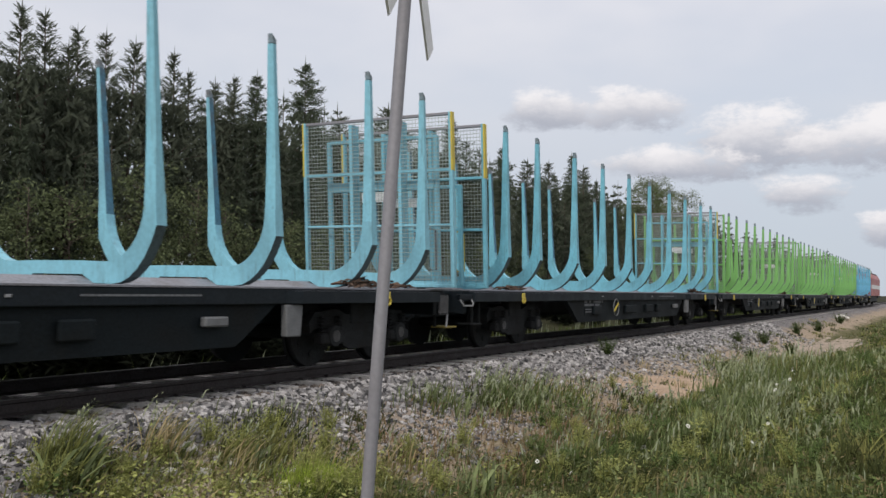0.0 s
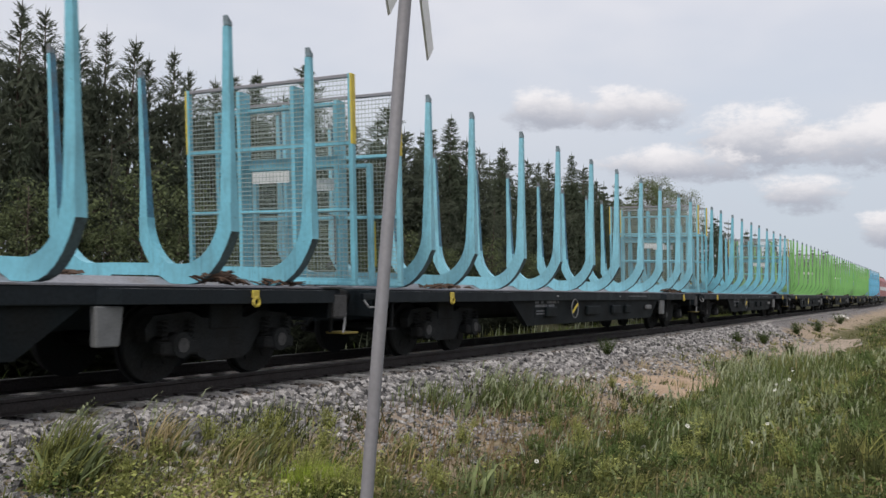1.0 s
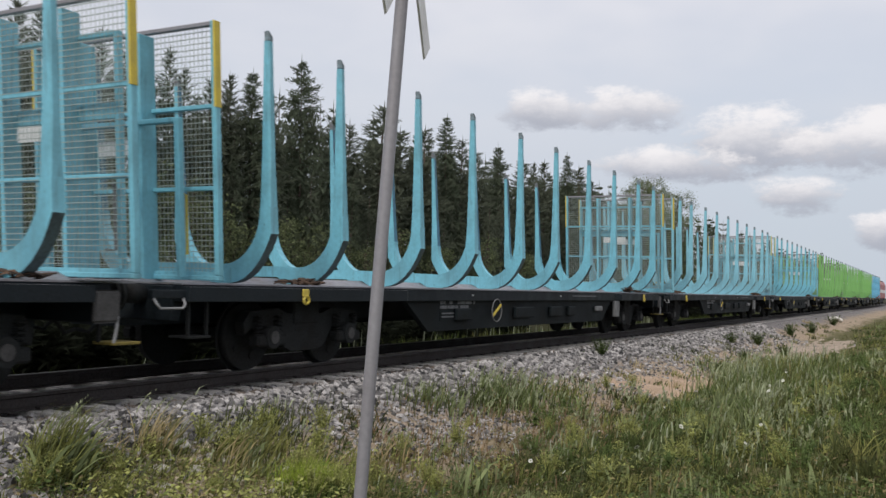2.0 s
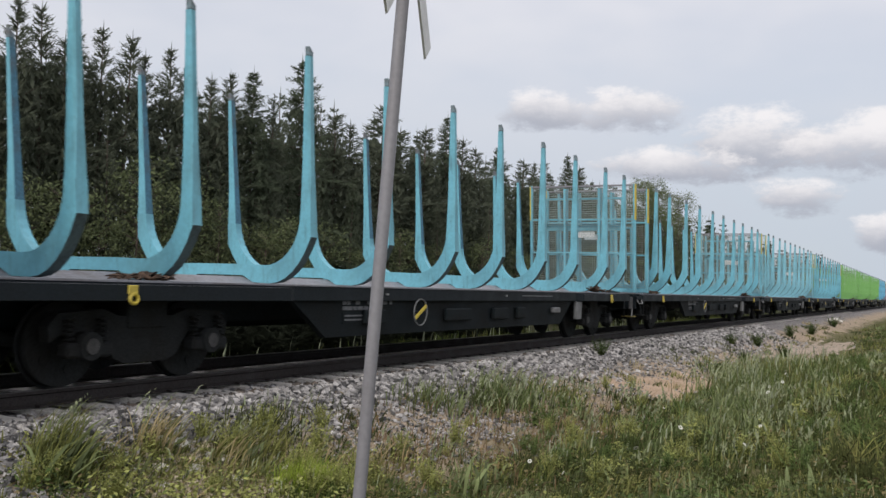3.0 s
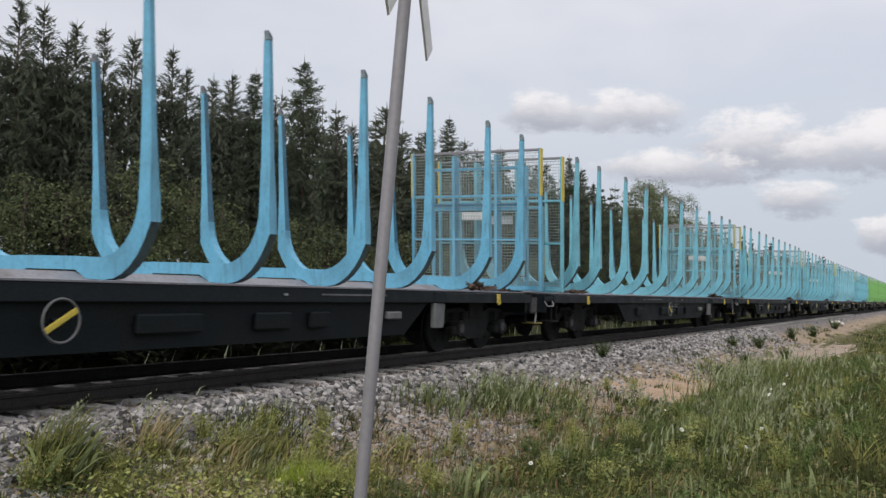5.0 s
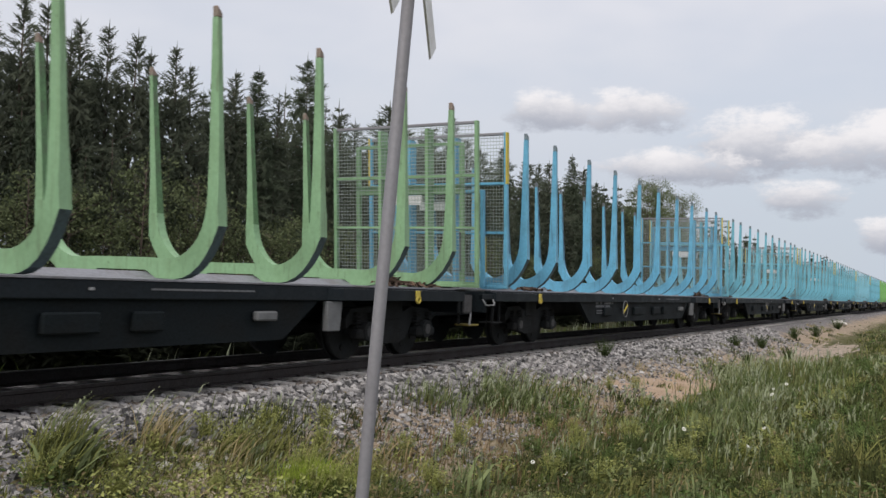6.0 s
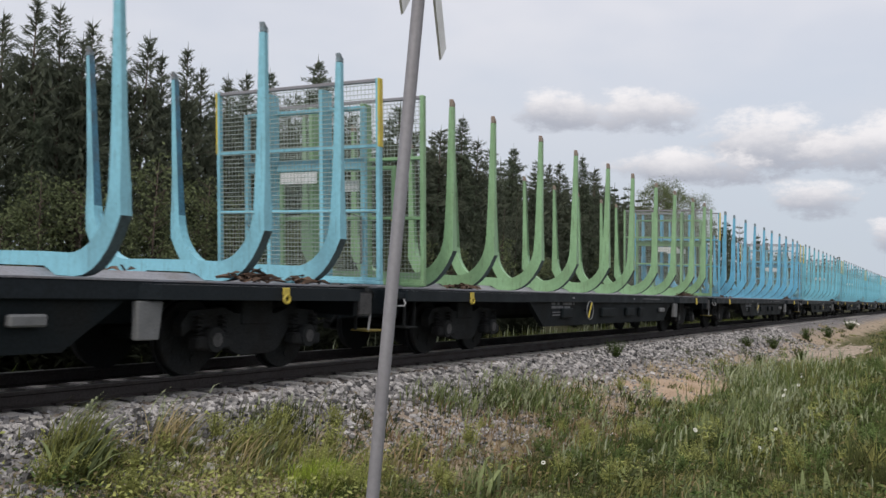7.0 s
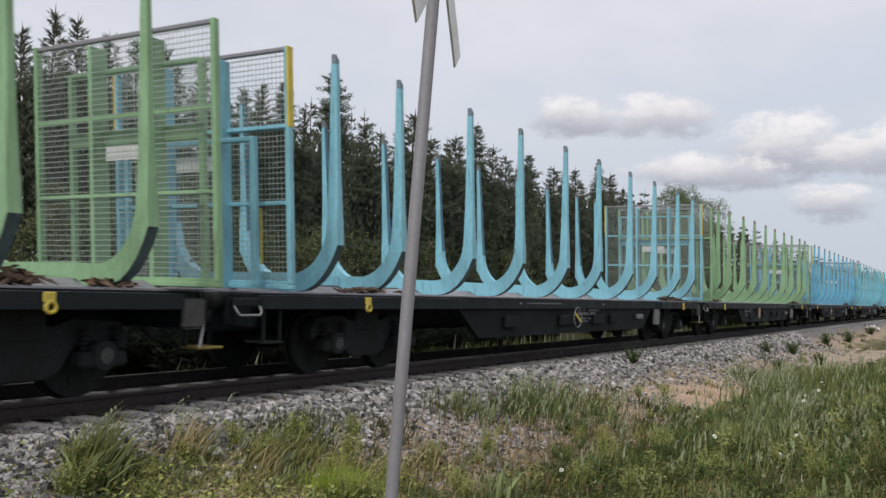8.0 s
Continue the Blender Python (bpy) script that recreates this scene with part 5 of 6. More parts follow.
def tussocks(name, spots, material, label, category="grass", seed=1, wide=1.0):
    """clumps (x, y, spread, height, count) of arching blades, all bent the same way by the wind, in one mesh"""
    rnd = random.Random(seed)
    verts, faces = [], []
    for x, y, spread, h, n in spots:
        gust = rnd.uniform(0.35, 0.85)
        for _ in range(n):
            px, py = x + rnd.gauss(0, spread), y + rnd.gauss(0, spread)
            z = ground_z(px, py) - 0.02
            s = max(1.0, math.hypot(px, py + 8.9) / 8) ** 0.6
            hh = h * rnd.uniform(0.45, 1.1)
            bx, by = hh * (gust + rnd.gauss(0, 0.22)), hh * rnd.gauss(0.0, 0.28)
            a, w = rnd.uniform(0, 6.283), rnd.uniform(0.0035, 0.008) * s * wide
            cx, cy = math.cos(a) * w, math.sin(a) * w
            b = len(verts)
            for t, k in ((0, 0.8), (0.4, 1.0), (0.75, 0.7)):
                o = (px + bx * t * t, py + by * t * t, z + hh * (t - 0.28 * gust * t * t))
                verts.append((o[0] - cx * k, o[1] - cy * k, o[2]))
                verts.append((o[0] + cx * k, o[1] + cy * k, o[2]))
            verts.append((px + bx, py + by, z + hh * (1 - 0.42 * gust)))
            faces.extend(((b, b + 1, b + 3, b + 2), (b + 2, b + 3, b + 5, b + 4), (b + 4, b + 5, b + 6)))
    return tagged(raw(name, verts, faces, material), label, category, kind="stuff")


def build_tussocks():
    rnd = random.Random(58)
    sorts = {"wind": [], "deep": [], "rye": [], "straw": [], "rust": []}
    for x, y, r in turf_spots(1900, rnd, 5.0, 70, 34, 92, -2.3):
        c = cover(x, y)
        lush = noise.noise((x * 0.4, y * 0.9, 9.0)) + (0.25 if x > 9.5 and y < -4.6 else 0.0)
        if rnd.random() > 0.15 + 0.7 * c or ((x - 20.4) / 2.7) ** 2 + ((y + 4.0) / 0.8) ** 2 < rnd.uniform(0.7, 1.1):
            continue
        if ((x - 39) / 9.5) ** 2 + ((y + 5.0) / 1.2) ** 2 < rnd.uniform(0.6, 1.2):
            continue
        h = rnd.uniform(0.12, 0.27) * (1 + max(-0.3, min(1.0, 1.4 * lush)))
        if y > -3.6:
            h *= 0.7
        tone = noise.noise((x * 0.8, y * 1.2, 21.0)) + rnd.gauss(0, 0.22)
        kind = "deep" if tone < -0.02 else "rye" if tone > 0.36 else "rust" if 9 < x < 18 and y > -4.7 and rnd.random() < 0.65 else "straw" if rnd.random() < (0.16 if x < 15 else 0.06) else "wind"
        k = max(1.0, r / 10) ** 0.5
        sorts[kind].append((x, y, rnd.uniform(0.05, 0.13) * k, h, int(rnd.uniform(14, 30)) if kind != "straw" else 9))
    # the clumps that stand out near the road: place, spread, height, count, sort
    for x, y, spread, h, n, kind in ((5.35, -2.35, 0.11, 0.62, 130, "wind"), (5.25, -2.5, 0.10, 0.45, 80, "deep"), (5.5, -2.25, 0.10, 0.66, 40, "rye"), (6.45, -2.35, 0.10, 0.52, 70, "straw"), (6.55, -2.3, 0.12, 0.44, 90, "wind"), (6.5, -2.45, 0.10, 0.30, 60, "deep"), (7.1, -2.8, 0.18, 0.46, 130, "wind"), (7.3, -2.7, 0.14, 0.40, 50, "deep"), (7.7, -2.75, 0.16, 0.40, 90, "wind"), (6.95, -2.9, 0.12, 0.44, 34, "straw"),
                                     (8.2, -2.4, 0.18, 0.34, 120, "deep"), (7.1, -3.0, 0.16, 0.26, 110, "wind"), (6.5, -2.7, 0.15, 0.24, 90, "wind"), (5.6, -2.4, 0.15, 0.26, 90, "wind"), (6.3, -3.1, 0.2, 0.28, 40, "straw"),
                                     (7.7, -3.3, 0.2, 0.34, 50, "straw"), (8.1, -3.0, 0.2, 0.26, 110, "wind"), (8.6, -3.4, 0.2, 0.24, 90, "wind"), (9.6, -2.7, 0.25, 0.28, 90, "deep"), (11.8, -2.6, 0.3, 0.36, 140, "rye"),
                                     (12.8, -2.8, 0.3, 0.36, 140, "deep"), (13.8, -2.9, 0.35, 0.42, 160, "rye"), (15.2, -3.1, 0.4, 0.36, 140, "wind"), (8.45, -4.6, 0.08, 0.42, 22, "rye"), (9.4, -5.0, 0.25, 0.28, 90, "wind"),
                                     (16.5, -5.6, 0.4, 0.4, 160, "rye"), (18.5, -5.6, 0.5, 0.40, 190, "rye"), (20.6, -5.7, 0.5, 0.5, 190, "wind"), (22.0, -5.2, 0.6, 0.6, 200, "rye"), (25.0, -5.2, 0.7, 0.65, 200, "wind"),
                                     (28.0, -5.0, 0.8, 0.6, 200, "rye"), (24.4, -4.2, 0.35, 0.5, 160, "rye"), (19.9, -4.0, 0.08, 0.3, 22, "straw"), (24.0, -4.4, 0.5, 0.45, 120, "deep"), (16.6, -3.9, 0.3, 0.34, 110, "deep"), (14.5, -4.5, 0.4, 0.36, 120, "deep")):
        sorts[kind].append((x, y, spread, h, n))
    for _ in range(80):                                       # pale growth on the near bank
        x = rnd.uniform(5.2, 8.4)
        sorts[rnd.choice(("wind", "wind", "straw", "rye"))].append((x, -2.3 - 0.45 * (x - 5) + rnd.gauss(0, 0.3), 0.09, rnd.uniform(0.14, 0.34), 16))
    for _ in range(260):                                      # dark clumps in the hollow
        x, y = 9 + 15 * rnd.random() ** 1.4, rnd.uniform(-8.6, -5.0)
        sorts["deep"].append((x, y, rnd.uniform(0.08, 0.16), rnd.uniform(0.16, 0.30), 20))
    for _ in range(60):                                       # thin growth on the gravel towards the distance
        x = rnd.uniform(19, 62)
        sorts[rnd.choice(("deep", "wind", "straw"))].append((x, rnd.uniform(-4.0, -2.2), 0.12, rnd.uniform(0.14, 0.3), 16))
    broad = [(8.28, -4.88, 0.035, 0.62, 7), (8.34, -4.95, 0.03, 0.48, 5), (5.3, -2.45, 0.11, 0.60, 44), (5.55, -2.35, 0.08, 0.44, 16), (7.15, -2.85, 0.12, 0.40, 22), (6.6, -2.4, 0.08, 0.40, 14)]
    for _ in range(110):                                      # broad leaves here and there in the turf
        x, y = rnd.uniform(8.5, 24), rnd.uniform(-8.4, -3.4)
        if cover(x, y) > 0.4:
            broad.append((x, y, 0.05, rnd.uniform(0.16, 0.34), 5))
    tussocks("broad_grass", broad, M["rye"], "broad pale blades of tall grass standing out of the turf", seed=6, wide=3.0)
    tussocks("meadow_grass", sorts["wind"], M["wind"], "wind-bent yellow-green grass clumps on the bank", seed=1)
    tussocks("dark_grass", sorts["deep"], M["deep"], "dark green grass clumps in the hollow", seed=2)
    tussocks("silver_grass", sorts["rye"], M["rye"], "silvery green grass clumps bent by the wind", seed=3)
    tussocks("brown_grass", sorts["rust"], M["rust"], "reddish brown withered grass on the gravel", seed=5)
    tussocks("withered_grass", sorts["straw"], M["straw"], "withered straw-coloured grass clumps on the gravel", seed=4)


def plumes(name, spots, material, label, seed):
    """arching stems that end in loose feathery heads, all bent the same way, in one mesh"""
    rnd = random.Random(seed)
    verts, faces = [], []
    for x, y, spread, h, n in spots:
        for _ in range(n):
            px, py = x + rnd.gauss(0, spread * 1.6), y + rnd.gauss(0, spread)
            s = max(1.0, math.hypot(px, py + 8.9) / 9) ** 0.5
            hh = h * rnd.uniform(0.6, 1.15)
            bend = hh * rnd.uniform(0.25, 0.60)
            side = hh * rnd.gauss(0, 0.15)
            base = Vector((px, py, ground_z(px, py) - 0.02))
            path = [base + Vector((bend * t * t, side * t * t, hh * (t - 0.22 * t * t))) for t in (0, 0.35, 0.6, 0.8, 1.0)]
            w = Vector((0.0, 0.0025 * s, 0.0)) if rnd.random() < 0.5 else Vector((0.0022 * s, 0.001, 0.0))
            b = len(verts)
            for p in path[:4]:
                verts.extend((p - w, p + w))
            faces.extend((b + 2 * k, b + 2 * k + 1, b + 2 * k + 3, b + 2 * k + 2) for k in range(3))
            for k in range(11):
                u = 0.50 + 0.50 * (k + rnd.random()) / 11
                c = base + Vector((bend * u * u, side * u * u, hh * (u - 0.22 * u * u)))
                l = (0.055 - 0.035 * abs(u - 0.7) / 0.3) * s * rnd.uniform(0.7, 1.2) * min(1.0, hh / 0.35)
                d = Vector((0.5 * bend / hh + rnd.gauss(0.15, 0.35), rnd.gauss(0, 0.45), 0.85)).normalized() * l
                o = d.cross(Vector((rnd.uniform(-1, 1), rnd.uniform(-1, 1), rnd.uniform(-1, 1)))).normalized() * l * 0.20
                b = len(verts)
                verts.extend((c - d * 0.3, c + d * 0.3 - o, c + d, c + d * 0.3 + o))
                faces.append((b, b + 1, b + 2, b + 3))
    return tagged(raw(name, verts, faces, material), label, "grass", kind="stuff")


def build_plumes():
    rnd = random.Random(91)
    spots = [(13.6, -2.6, 0.25, 0.50, 26), (14.7, -2.75, 0.3, 0.50, 26), (13.2, -3.0, 0.3, 0.40, 18), (12.3, -2.8, 0.3, 0.36, 12), (15.8, -3.2, 0.35, 0.40, 18), (17.0, -3.9, 0.25, 0.42, 16), (16.2, -4.3, 0.35, 0.36, 16),
             (21.6, -4.9, 0.35, 0.70, 40), (20.2, -5.3, 0.35, 0.62, 40), (18.8, -5.7, 0.35, 0.58, 40), (17.4, -6.1, 0.35, 0.52, 40), (15.6, -6.6, 0.35, 0.46, 34), (13.9, -7.0, 0.35, 0.40, 28), (12.4, -7.4, 0.3, 0.36, 18),
             (11.7, -6.4, 0.3, 0.32, 14), (10.4, -7.0, 0.25, 0.30, 8), (5.5, -2.2, 0.08, 0.62, 7), (6.5, -2.2, 0.07, 0.62, 6), (7.2, -2.7, 0.14, 0.46, 8), (7.9, -2.9, 0.2, 0.40, 8), (24.5, -4.6, 0.5, 0.62, 30), (27.0, -6.4, 0.6, 0.5, 24)]
    for _ in range(150):
        x, y = rnd.uniform(9, 30), rnd.uniform(-8.0, -2.8)
        if cover(x, y) > 0.45:
            spots.append((x, y, 0.16, rnd.uniform(0.24, 0.44), 4))
    plumes("plume_grass", spots, M["plume"], "pale feathery grass heads bent by the wind", 17)


def weed(name, seed, h, r, n, leaf, material, label, stem=True):
    """a leafy weed: thin stems with pointed leaves up their length"""
    rnd = random.Random(seed)
    top = empty(name, label, "weed", "weeds on the bank")
    bm = bmesh.new()
    verts, faces = [], []
    for _ in range(n):
        a = rnd.uniform(0, 6.283)
        e = Vector((math.cos(a) * r * rnd.random(), math.sin(a) * r * rnd.random(), h * rnd.uniform(0.5, 1.0)))
        root = Vector((e.x * 0.25, e.y * 0.25, -0.02))
        tube(bm, [root, root.lerp(e, 0.5) + Vector((0, 0, 0.03)), e], 0.004, 4, 0.002)
        for j in range(16):
            u = 0.10 + 0.90 * (j + rnd.random()) / 16
            c = root.lerp(e, u)
            l = leaf * rnd.uniform(0.6, 1.2) * (1.15 - 0.4 * u)
            m = Euler((rnd.uniform(-0.5, 0.5), rnd.uniform(-0.9, 0.3), rnd.uniform(0, 6.3))).to_matrix()
            b = len(verts)
            verts.extend(c + m @ Vector(q) for q in ((0, 0, 0), (l * 0.4, -l * 0.15, 0.01), (l, 0, -l * 0.2), (l * 0.4, l * 0.15, 0.01)))
            faces.append((b, b + 1, b + 2, b + 3))
    if stem:
        part("stem", bm, material, top)["kind"] = "stuff"
    else:
        bm.free()
    raw("foliage", verts, faces, material, top)
    return top


def flower(name, seed):
    rnd = random.Random(seed)
    top = empty(name, "small white ox-eye flower on a thin stem", "flower", "white flowers in the grass")
    part("stem", tube(bmesh.new(), [(0, 0, 0), (0.02, 0.01, 0.2), (0.03, 0.0, 0.38)], 0.004, 4, 0.003), M["blade"], top)
    verts, faces = [], []
    for k in range(9):
        a = 2 * math.pi * k / 9
        b = len(verts)
        for rr, da in ((0.006, 0), (0.022, -0.28), (0.028, 0), (0.022, 0.28)):
            verts.append((0.03 + rr * math.cos(a + da), 0.64 * rr * math.sin(a + da), 0.385 + 0.77 * rr * math.sin(a + da)))
        faces.append((b, b + 1, b + 2, b + 3))
    raw("blossom", verts, faces, M["petal"], top)
    return top


def scatter(proto, spots, rnd):
    for i, (x, y, s) in enumerate(spots):
        m = pose(x, y, ground_z(x, y), 0, 0, rnd.uniform(0, 360))
        t = proto if i == 0 else copy_thing(proto, m)
        t.matrix_basis = m
        t.scale = (s, s, s)


def build_weeds():
    rnd = random.Random(77)
    bushy = weed("leafy_weed", 1, 0.40, 0.24, 34, 0.062, M["weed"], "low bushy yellow-green weed on the gravel bank")
    scatter(bushy, [(7.35, -3.45, 1.0), (5.4, -2.3, 0.8), (5.25, -2.5, 0.75), (7.2, -2.75, 1.0), (8.0, -2.45, 0.9), (8.4, -2.9, 0.8), (7.6, -3.8, 0.8), (9.4, -3.4, 0.7), (8.6, -4.2, 0.7),
                    (5.8, -2.6, 0.6), (9.0, -2.5, 0.7), (10.4, -3.6, 0.8), (11.4, -4.8, 0.9), (9.6, -5.2, 0.8), (10.5, -6.4, 1.0), (12.5, -5.2, 1.0), (9.2, -5.9, 0.8), (5.3, -2.2, 0.6), (5.0, -2.5, 0.7), (5.5, -2.9, 0.7), (7.2, -2.3, 0.7), (7.9, -3.2, 0.7), (7.7, -2.9, 0.6), (8.2, -3.6, 0.7), (7.3, -3.9, 0.8), ]
            + [(rnd.uniform(6, 20), rnd.uniform(-8, -3), rnd.uniform(0.4, 0.8)) for _ in range(40)], rnd)
    broad = weed("broadleaf_weed", 2, 0.42, 0.2, 10, 0.13, M["weed"], "broad-leaved pale green weed in the grass")
    scatter(broad, [(8.75, -4.75, 0.7), (8.4, -4.4, 0.6), (8.0, -3.9, 0.6), (6.4, -2.4, 0.55), (9.6, -4.6, 0.6), (12.0, -6.2, 0.9), (14.2, -7.2, 0.9), (11.0, -7.0, 0.8)]
            + [(rnd.uniform(8, 22), rnd.uniform(-8, -4), rnd.uniform(0.35, 0.7)) for _ in range(22)], rnd)
    herb = weed("meadow_herb", 6, 0.34, 0.26, 17, 0.062, M["leafy"], "fresh green leafy herb in the grass")
    spots = []
    while len(spots) < 150:
        x, y = rnd.uniform(9.5, 34), rnd.uniform(-8.2, -3.6)
        if noise.noise((x * 0.5, y * 0.8, 33.0)) > -0.02 and cover(x, y) > 0.5 and ((x - 20.4) / 3) ** 2 + (y + 4.0) ** 2 > 1:
            spots.append((x, y, rnd.uniform(0.5, 1.15)))
    scatter(herb, spots, rnd)
    shrub = weed("small_shrub", 3, 0.5, 0.34, 44, 0.09, M["herb"], "small round dark green shrub on the gravel")
    scatter(shrub, [(21.0, -1.95, 0.9), (33.5, -2.6, 0.9), (36.5, -3.0, 1.1), (46.0, -2.9, 1.2), (52.0, -3.2, 1.4), (66.0, -3.0, 1.6), (29.0, -3.8, 0.8), (34.0, -4.3, 1.1)], rnd)
    fl = flower("white_flower", 4)
    scatter(fl, [(6.2, -2.75, 1.0), (8.9, -4.5, 1.0)] + [(rnd.uniform(8, 22), rnd.uniform(-7.5, -4.2), rnd.uniform(0.7, 1.2)) for _ in range(26)], rnd)
    # growth under the forest's edge, the shade there painted as near-black leaves
    low = weed("undergrowth", 5, 1.0, 0.8, 19, 0.32, M["shade"], "leafy undergrowth at the forest's edge with the shade coloured into its leaves", False)
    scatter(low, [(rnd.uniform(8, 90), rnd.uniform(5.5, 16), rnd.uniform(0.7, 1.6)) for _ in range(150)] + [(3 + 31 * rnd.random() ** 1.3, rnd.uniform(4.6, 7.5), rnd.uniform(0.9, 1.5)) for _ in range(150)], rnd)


def stone_shape(rnd):
    v = []
    for sx in (-1, 1):
        for sy in (-1, 1):
            for sz in (-1, 1):
                v.append((sx * rnd.uniform(0.5, 1), sy * rnd.uniform(0.4, 0.9), sz * rnd.uniform(0.35, 0.7)))
    return v, [(0, 1, 3, 2), (4, 6, 7, 5), (0, 4, 5, 1), (2, 3, 7, 6), (0, 2, 6, 4), (1, 5, 7, 3)]


def bare_patch(cx, cy, rx, ry, seed, material, label, n=30, rings=7):
    """an uneven sheet of bare ground lying in the bank"""
    verts, faces = [(cx, cy, ground_z(cx, cy) + 0.03)], []
    for j in range(1, rings + 1):
        for k in range(n):
            a = 2 * math.pi * k / n
            w = 1 + 0.5 * noise.noise((math.cos(a) * 1.5, math.sin(a) * 1.5, seed)) + 0.12 * noise.noise((math.cos(a) * 5, math.sin(a) * 5, seed + 3.0))
            x, y = cx + rx * w * math.cos(a) * j / rings, cy + ry * w * math.sin(a) * j / rings
            lift = 0.045 - 0.075 * (j / rings) ** 2 + 0.05 * noise.noise((x * 1.1, y * 2.2, 3.0))
            verts.append((x, y, ground_z(x, y) + lift + 0.02 * noise.noise((x * 3, y * 3, 1))))
    for k in range(n):
        faces.append((0, 1 + k, 1 + (k + 1) % n))
        for j in range(rings - 1):
            a, b = 1 + j * n, 1 + (j + 1) * n
            faces.append((a + k, b + k, b + (k + 1) % n, a + (k + 1) % n))
    tagged(raw("sand_patch", verts, faces, material, smooth=True), label, "sand", kind="structure")


def build_sand():
    bare_patch(20.4, -3.95, 3.3, 1.10, 5.0, M["sand"], "bare pale sand patch in the bank")
    bare_patch(38.5, -4.9, 11.0, 1.45, 2.0, M["earth"], "bare brown stony earth on the bank", 44, 9)


def build_ballast(track):
    rnd = random.Random(9)
    shapes = [stone_shape(rnd) for _ in range(14)]
    heaps = {"stone": ([], []), "stained": ([], [])}

    def put(x, y, size, up=0.0, kind="stone"):
        verts, faces = heaps[kind]
        v, f = rnd.choice(shapes)
        m = Euler((rnd.uniform(-0.6, 0.6), rnd.uniform(-0.6, 0.6), rnd.uniform(0, 6.3))).to_matrix() * size
        o = Vector((x, y, ground_z(x, y) + size * 0.25 + up))
        b = len(verts)
        verts.extend(o + m @ Vector(p) for p in v)
        faces.extend(tuple(b + i for i in q) for q in f)

    for _ in range(21000):                                       # the shoulder on the road's side
        x = 3.5 + 42 * rnd.random() ** 1.7
        y = -0.86 - abs(rnd.gauss(0, 0.75))
        bed = abs(((x + 4) / 0.61 + 0.5) % 1 - 0.5) * 0.61           # from the middle of the nearest sleeper
        if y < -3.6 or (abs(y) < 1.36 and bed < 0.15):
            continue
        # most stones by the rail get the brown with the train's shadow in it
        near_rail = y > -1.42 + 0.12 * noise.noise((x * 1.3, y, 5.0)) and rnd.random() < 0.85
        put(x, y, rnd.uniform(0.022, 0.050) * (1 + 0.012 * x), rnd.uniform(-0.055, -0.01) if y > -1.36 else rnd.uniform(-0.02, 0.03) if y > -1.7 else 0, "stained" if near_rail else "stone")
    for _ in range(3500):                                        # between and beyond the rails
        x = 4 + 45 * rnd.random() ** 1.5
        y = rnd.uniform(-0.66, 1.9)
        if abs(((x + 4) / 0.61 + 0.5) % 1 - 0.5) > 0.22 or y > 1.35:
            put(x, y, rnd.uniform(0.025, 0.040), -0.03, "stained")
    for _ in range(8500):                                        # loose stones on the bank
        x = 4 + 40 * rnd.random() ** 1.6
        put(x, -1.8 - abs(rnd.gauss(0, 1.3)), rnd.uniform(0.008, 0.030) * (1 + 0.02 * x))
    for _ in range(1000):                                        # open gravel among the brown herbs
        put(rnd.gauss(10.9, 1.3), min(-2.0, rnd.gauss(-3.4, 0.45)), rnd.uniform(0.008, 0.026), 0.01)
    tagged(raw("ballast", *heaps["stone"], M["stone"], track), "grey crushed stone ballast", kind="stuff")
    tagged(raw("stained_ballast", *heaps["stained"], M["stained"], track), "brown ballast round the sleepers, rust and the train's shadow in its colour", kind="stuff")
    # single stones along the near shoulder, each a piece of its own
    meshes = []
    for v, f in shapes:
        me = bpy.data.meshes.new("ballast_stone")
        me.from_pydata([tuple(c * 0.036 for c in p) for p in v], [], f)
        me.materials.append(M["stone_one"])
        meshes.append(me)
    for _ in range(290):
        ob = new("ballast_stone", rnd.choice(meshes))
        ob.parent = track
        x, y = rnd.uniform(4.6, 10.0), rnd.uniform(-2.2, -1.0)
        ob.location = (x, y, ground_z(x, y) + 0.035)
        ob.rotation_euler = (rnd.uniform(-0.5, 0.5), rnd.uniform(-0.5, 0.5), rnd.uniform(0, 6.3))
    # pale grit lying open between the weeds
    gv, gf = [], []
    for _ in range(1500):
        x, y = rnd.gauss(6.75, 0.55), rnd.gauss(-3.0, 0.33)
        if y > -2.3:
            continue
        v, f = rnd.choice(shapes)
        size = rnd.uniform(0.010, 0.034)
        m = Euler((rnd.uniform(-0.6, 0.6), rnd.uniform(-0.6, 0.6), rnd.uniform(0, 6.3))).to_matrix() * size
        o, b = Vector((x, y, ground_z(x, y) + size * 0.3 + 0.008)), len(gv)
        gv.extend(o + m @ Vector(q) for q in v)
        gf.extend(tuple(b + i for i in q) for q in f)
    tagged(raw("pale_grit", gv, gf, M["soil"]), "pale beige grit and small stones between the weeds", "gravel", kind="stuff")
    rock = bmesh.new()
    bmesh.ops.create_icosphere(rock, subdivisions=3, radius=1.0)
    for v in rock.verts:
        v.co *= 1 + 0.35 * noise.noise(v.co * 1.3) + 0.1 * noise.noise(v.co * 4)
        v.co.z *= 0.45
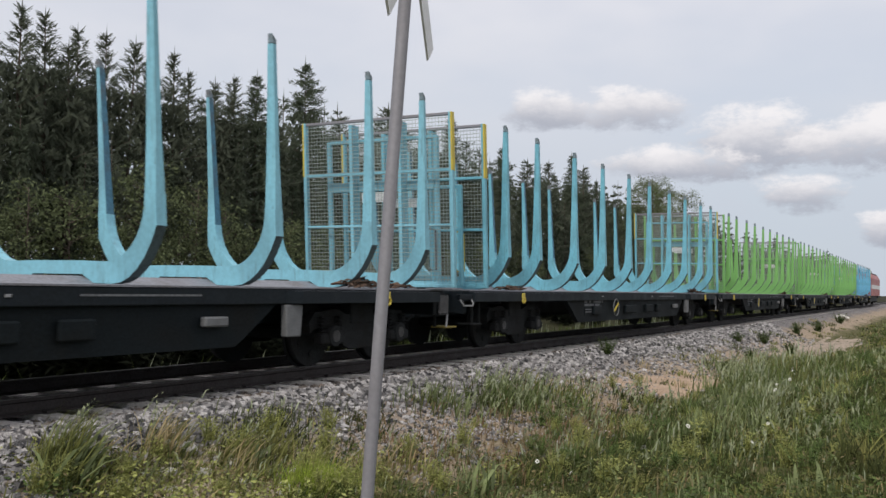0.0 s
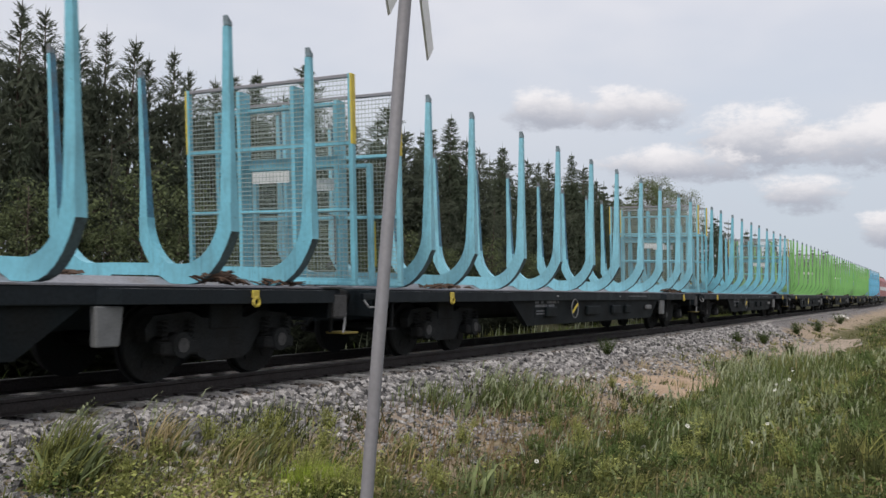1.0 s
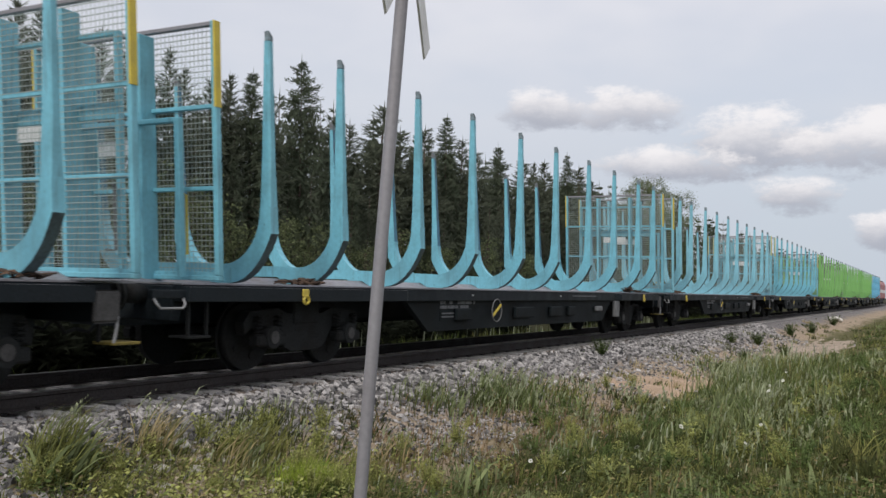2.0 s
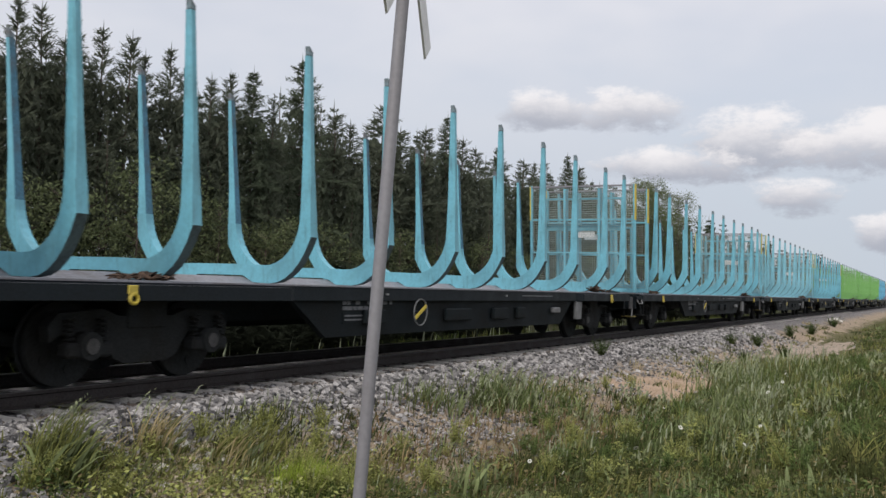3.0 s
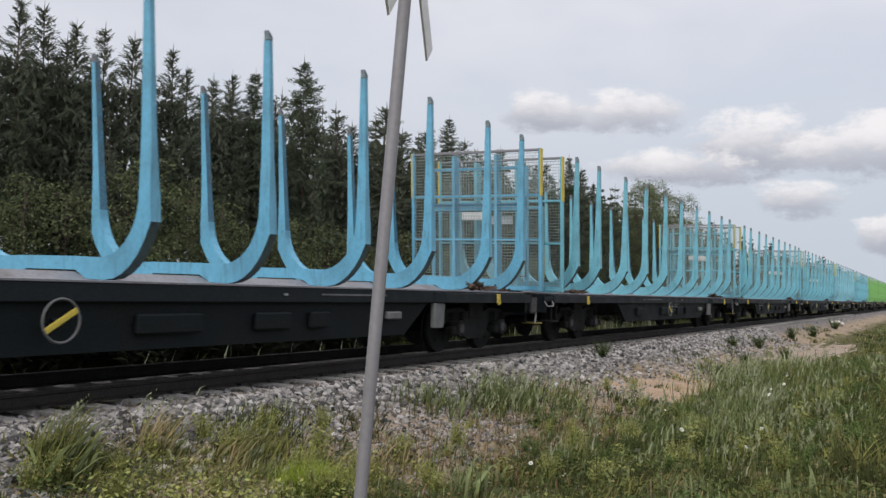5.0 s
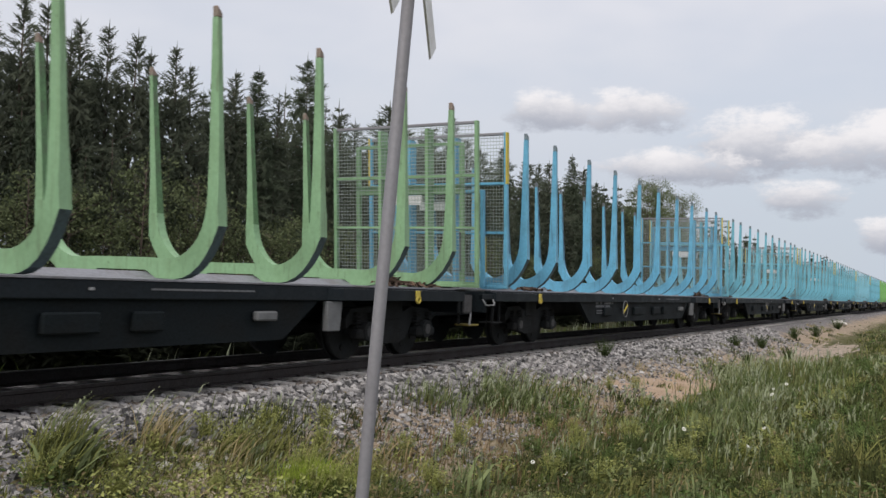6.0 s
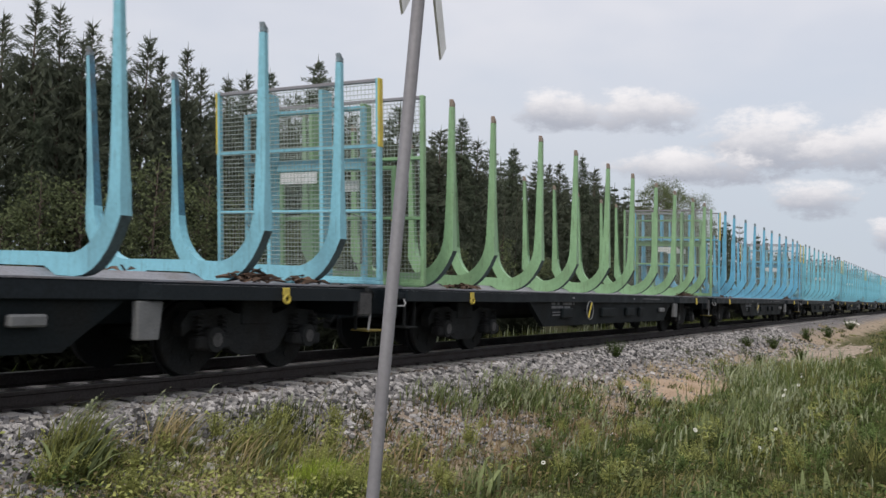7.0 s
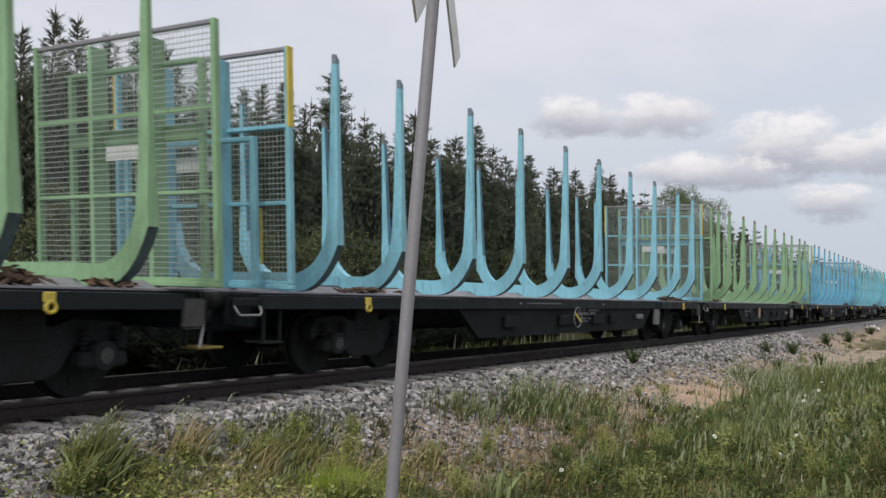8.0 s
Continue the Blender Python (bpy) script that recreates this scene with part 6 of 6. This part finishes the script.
    first = part("pale_rock", rock, M["sleeper"])
    tagged(first, "flat pale rock lying among the weeds", "rock", "rocks on the bank")
    spots = [(6.75, -2.35, 0.16), (7.05, -2.75, 0.11), (6.3, -2.6, 0.08), (7.6, -3.1, 0.07), (6.6, -2.75, 0.10), (6.85, -3.05, 0.09), (6.5, -3.15, 0.07), (7.2, -3.3, 0.08), (6.95, -3.45, 0.07), (6.1, -2.85, 0.07), (72.0, -2.6, 0.5)]
    for i, (x, y, s) in enumerate(spots):
        ob = first if i == 0 else copy_thing(first, pose(0, 0, 0))
        ob.matrix_basis = pose(x, y, ground_z(x, y) + 0.2 * s, 0, 0, 70 * i)
        ob.scale = (s, s, s)


build_grass()
build_tussocks()
build_plumes()
build_weeds()
build_sand()
build_sleepers(TRACK)
build_ballast(TRACK)


# ---------------------------------------------------------------- motion
def motions():
    gap0, v0, acc = 14.533, 18.012, -0.058
    # the train's run: seconds and how far it is ahead of an even run
    ahead = ((0.0, 0.12), (0.5, -0.34), (1.0, 0.32), (1.5, -0.18), (2.25, 0.0), (3.0, 0.0), (3.5, 0.06), (4.0, 0.03), (4.5, 0.12), (5.25, 0.1),
             (6.0, 0.20), (6.5, -0.36), (7.0, 0.20), (7.5, -0.45), (8.0, 0.17))
    run = [(t, v0 * t + acc * t * t / 2 + d) for t, d in ahead]
    for i, w in WAGONS:
        mid = gap0 + (i - 0.5) * PITCH
        walk(w, [(t, pose(mid + s, SIDE, 0)) for t, s in run])
    head = gap0 + 5 * PITCH + 9.6
    walk(LOCO, [(t, pose(head + s, 0, 0)) for t, s in run])
    # wheels of the wagons that pass close by
    times = [k / FPS for k in range(241)]
    gone = np.interp(times, [t for t, _ in run], [s for _, s in run])
    for i, w in WAGONS:
        if -7 <= i <= 1:
            for ws in [o for o in w.children_recursive if o.name.split(".")[0] == "wheelset"]:
                x = ws.location.x
                walk(ws, [(t, pose(x, 0, 0.46, 0, math.degrees(s / 0.46) % 360, 0)) for t, s in zip(times, gone)])


motions()
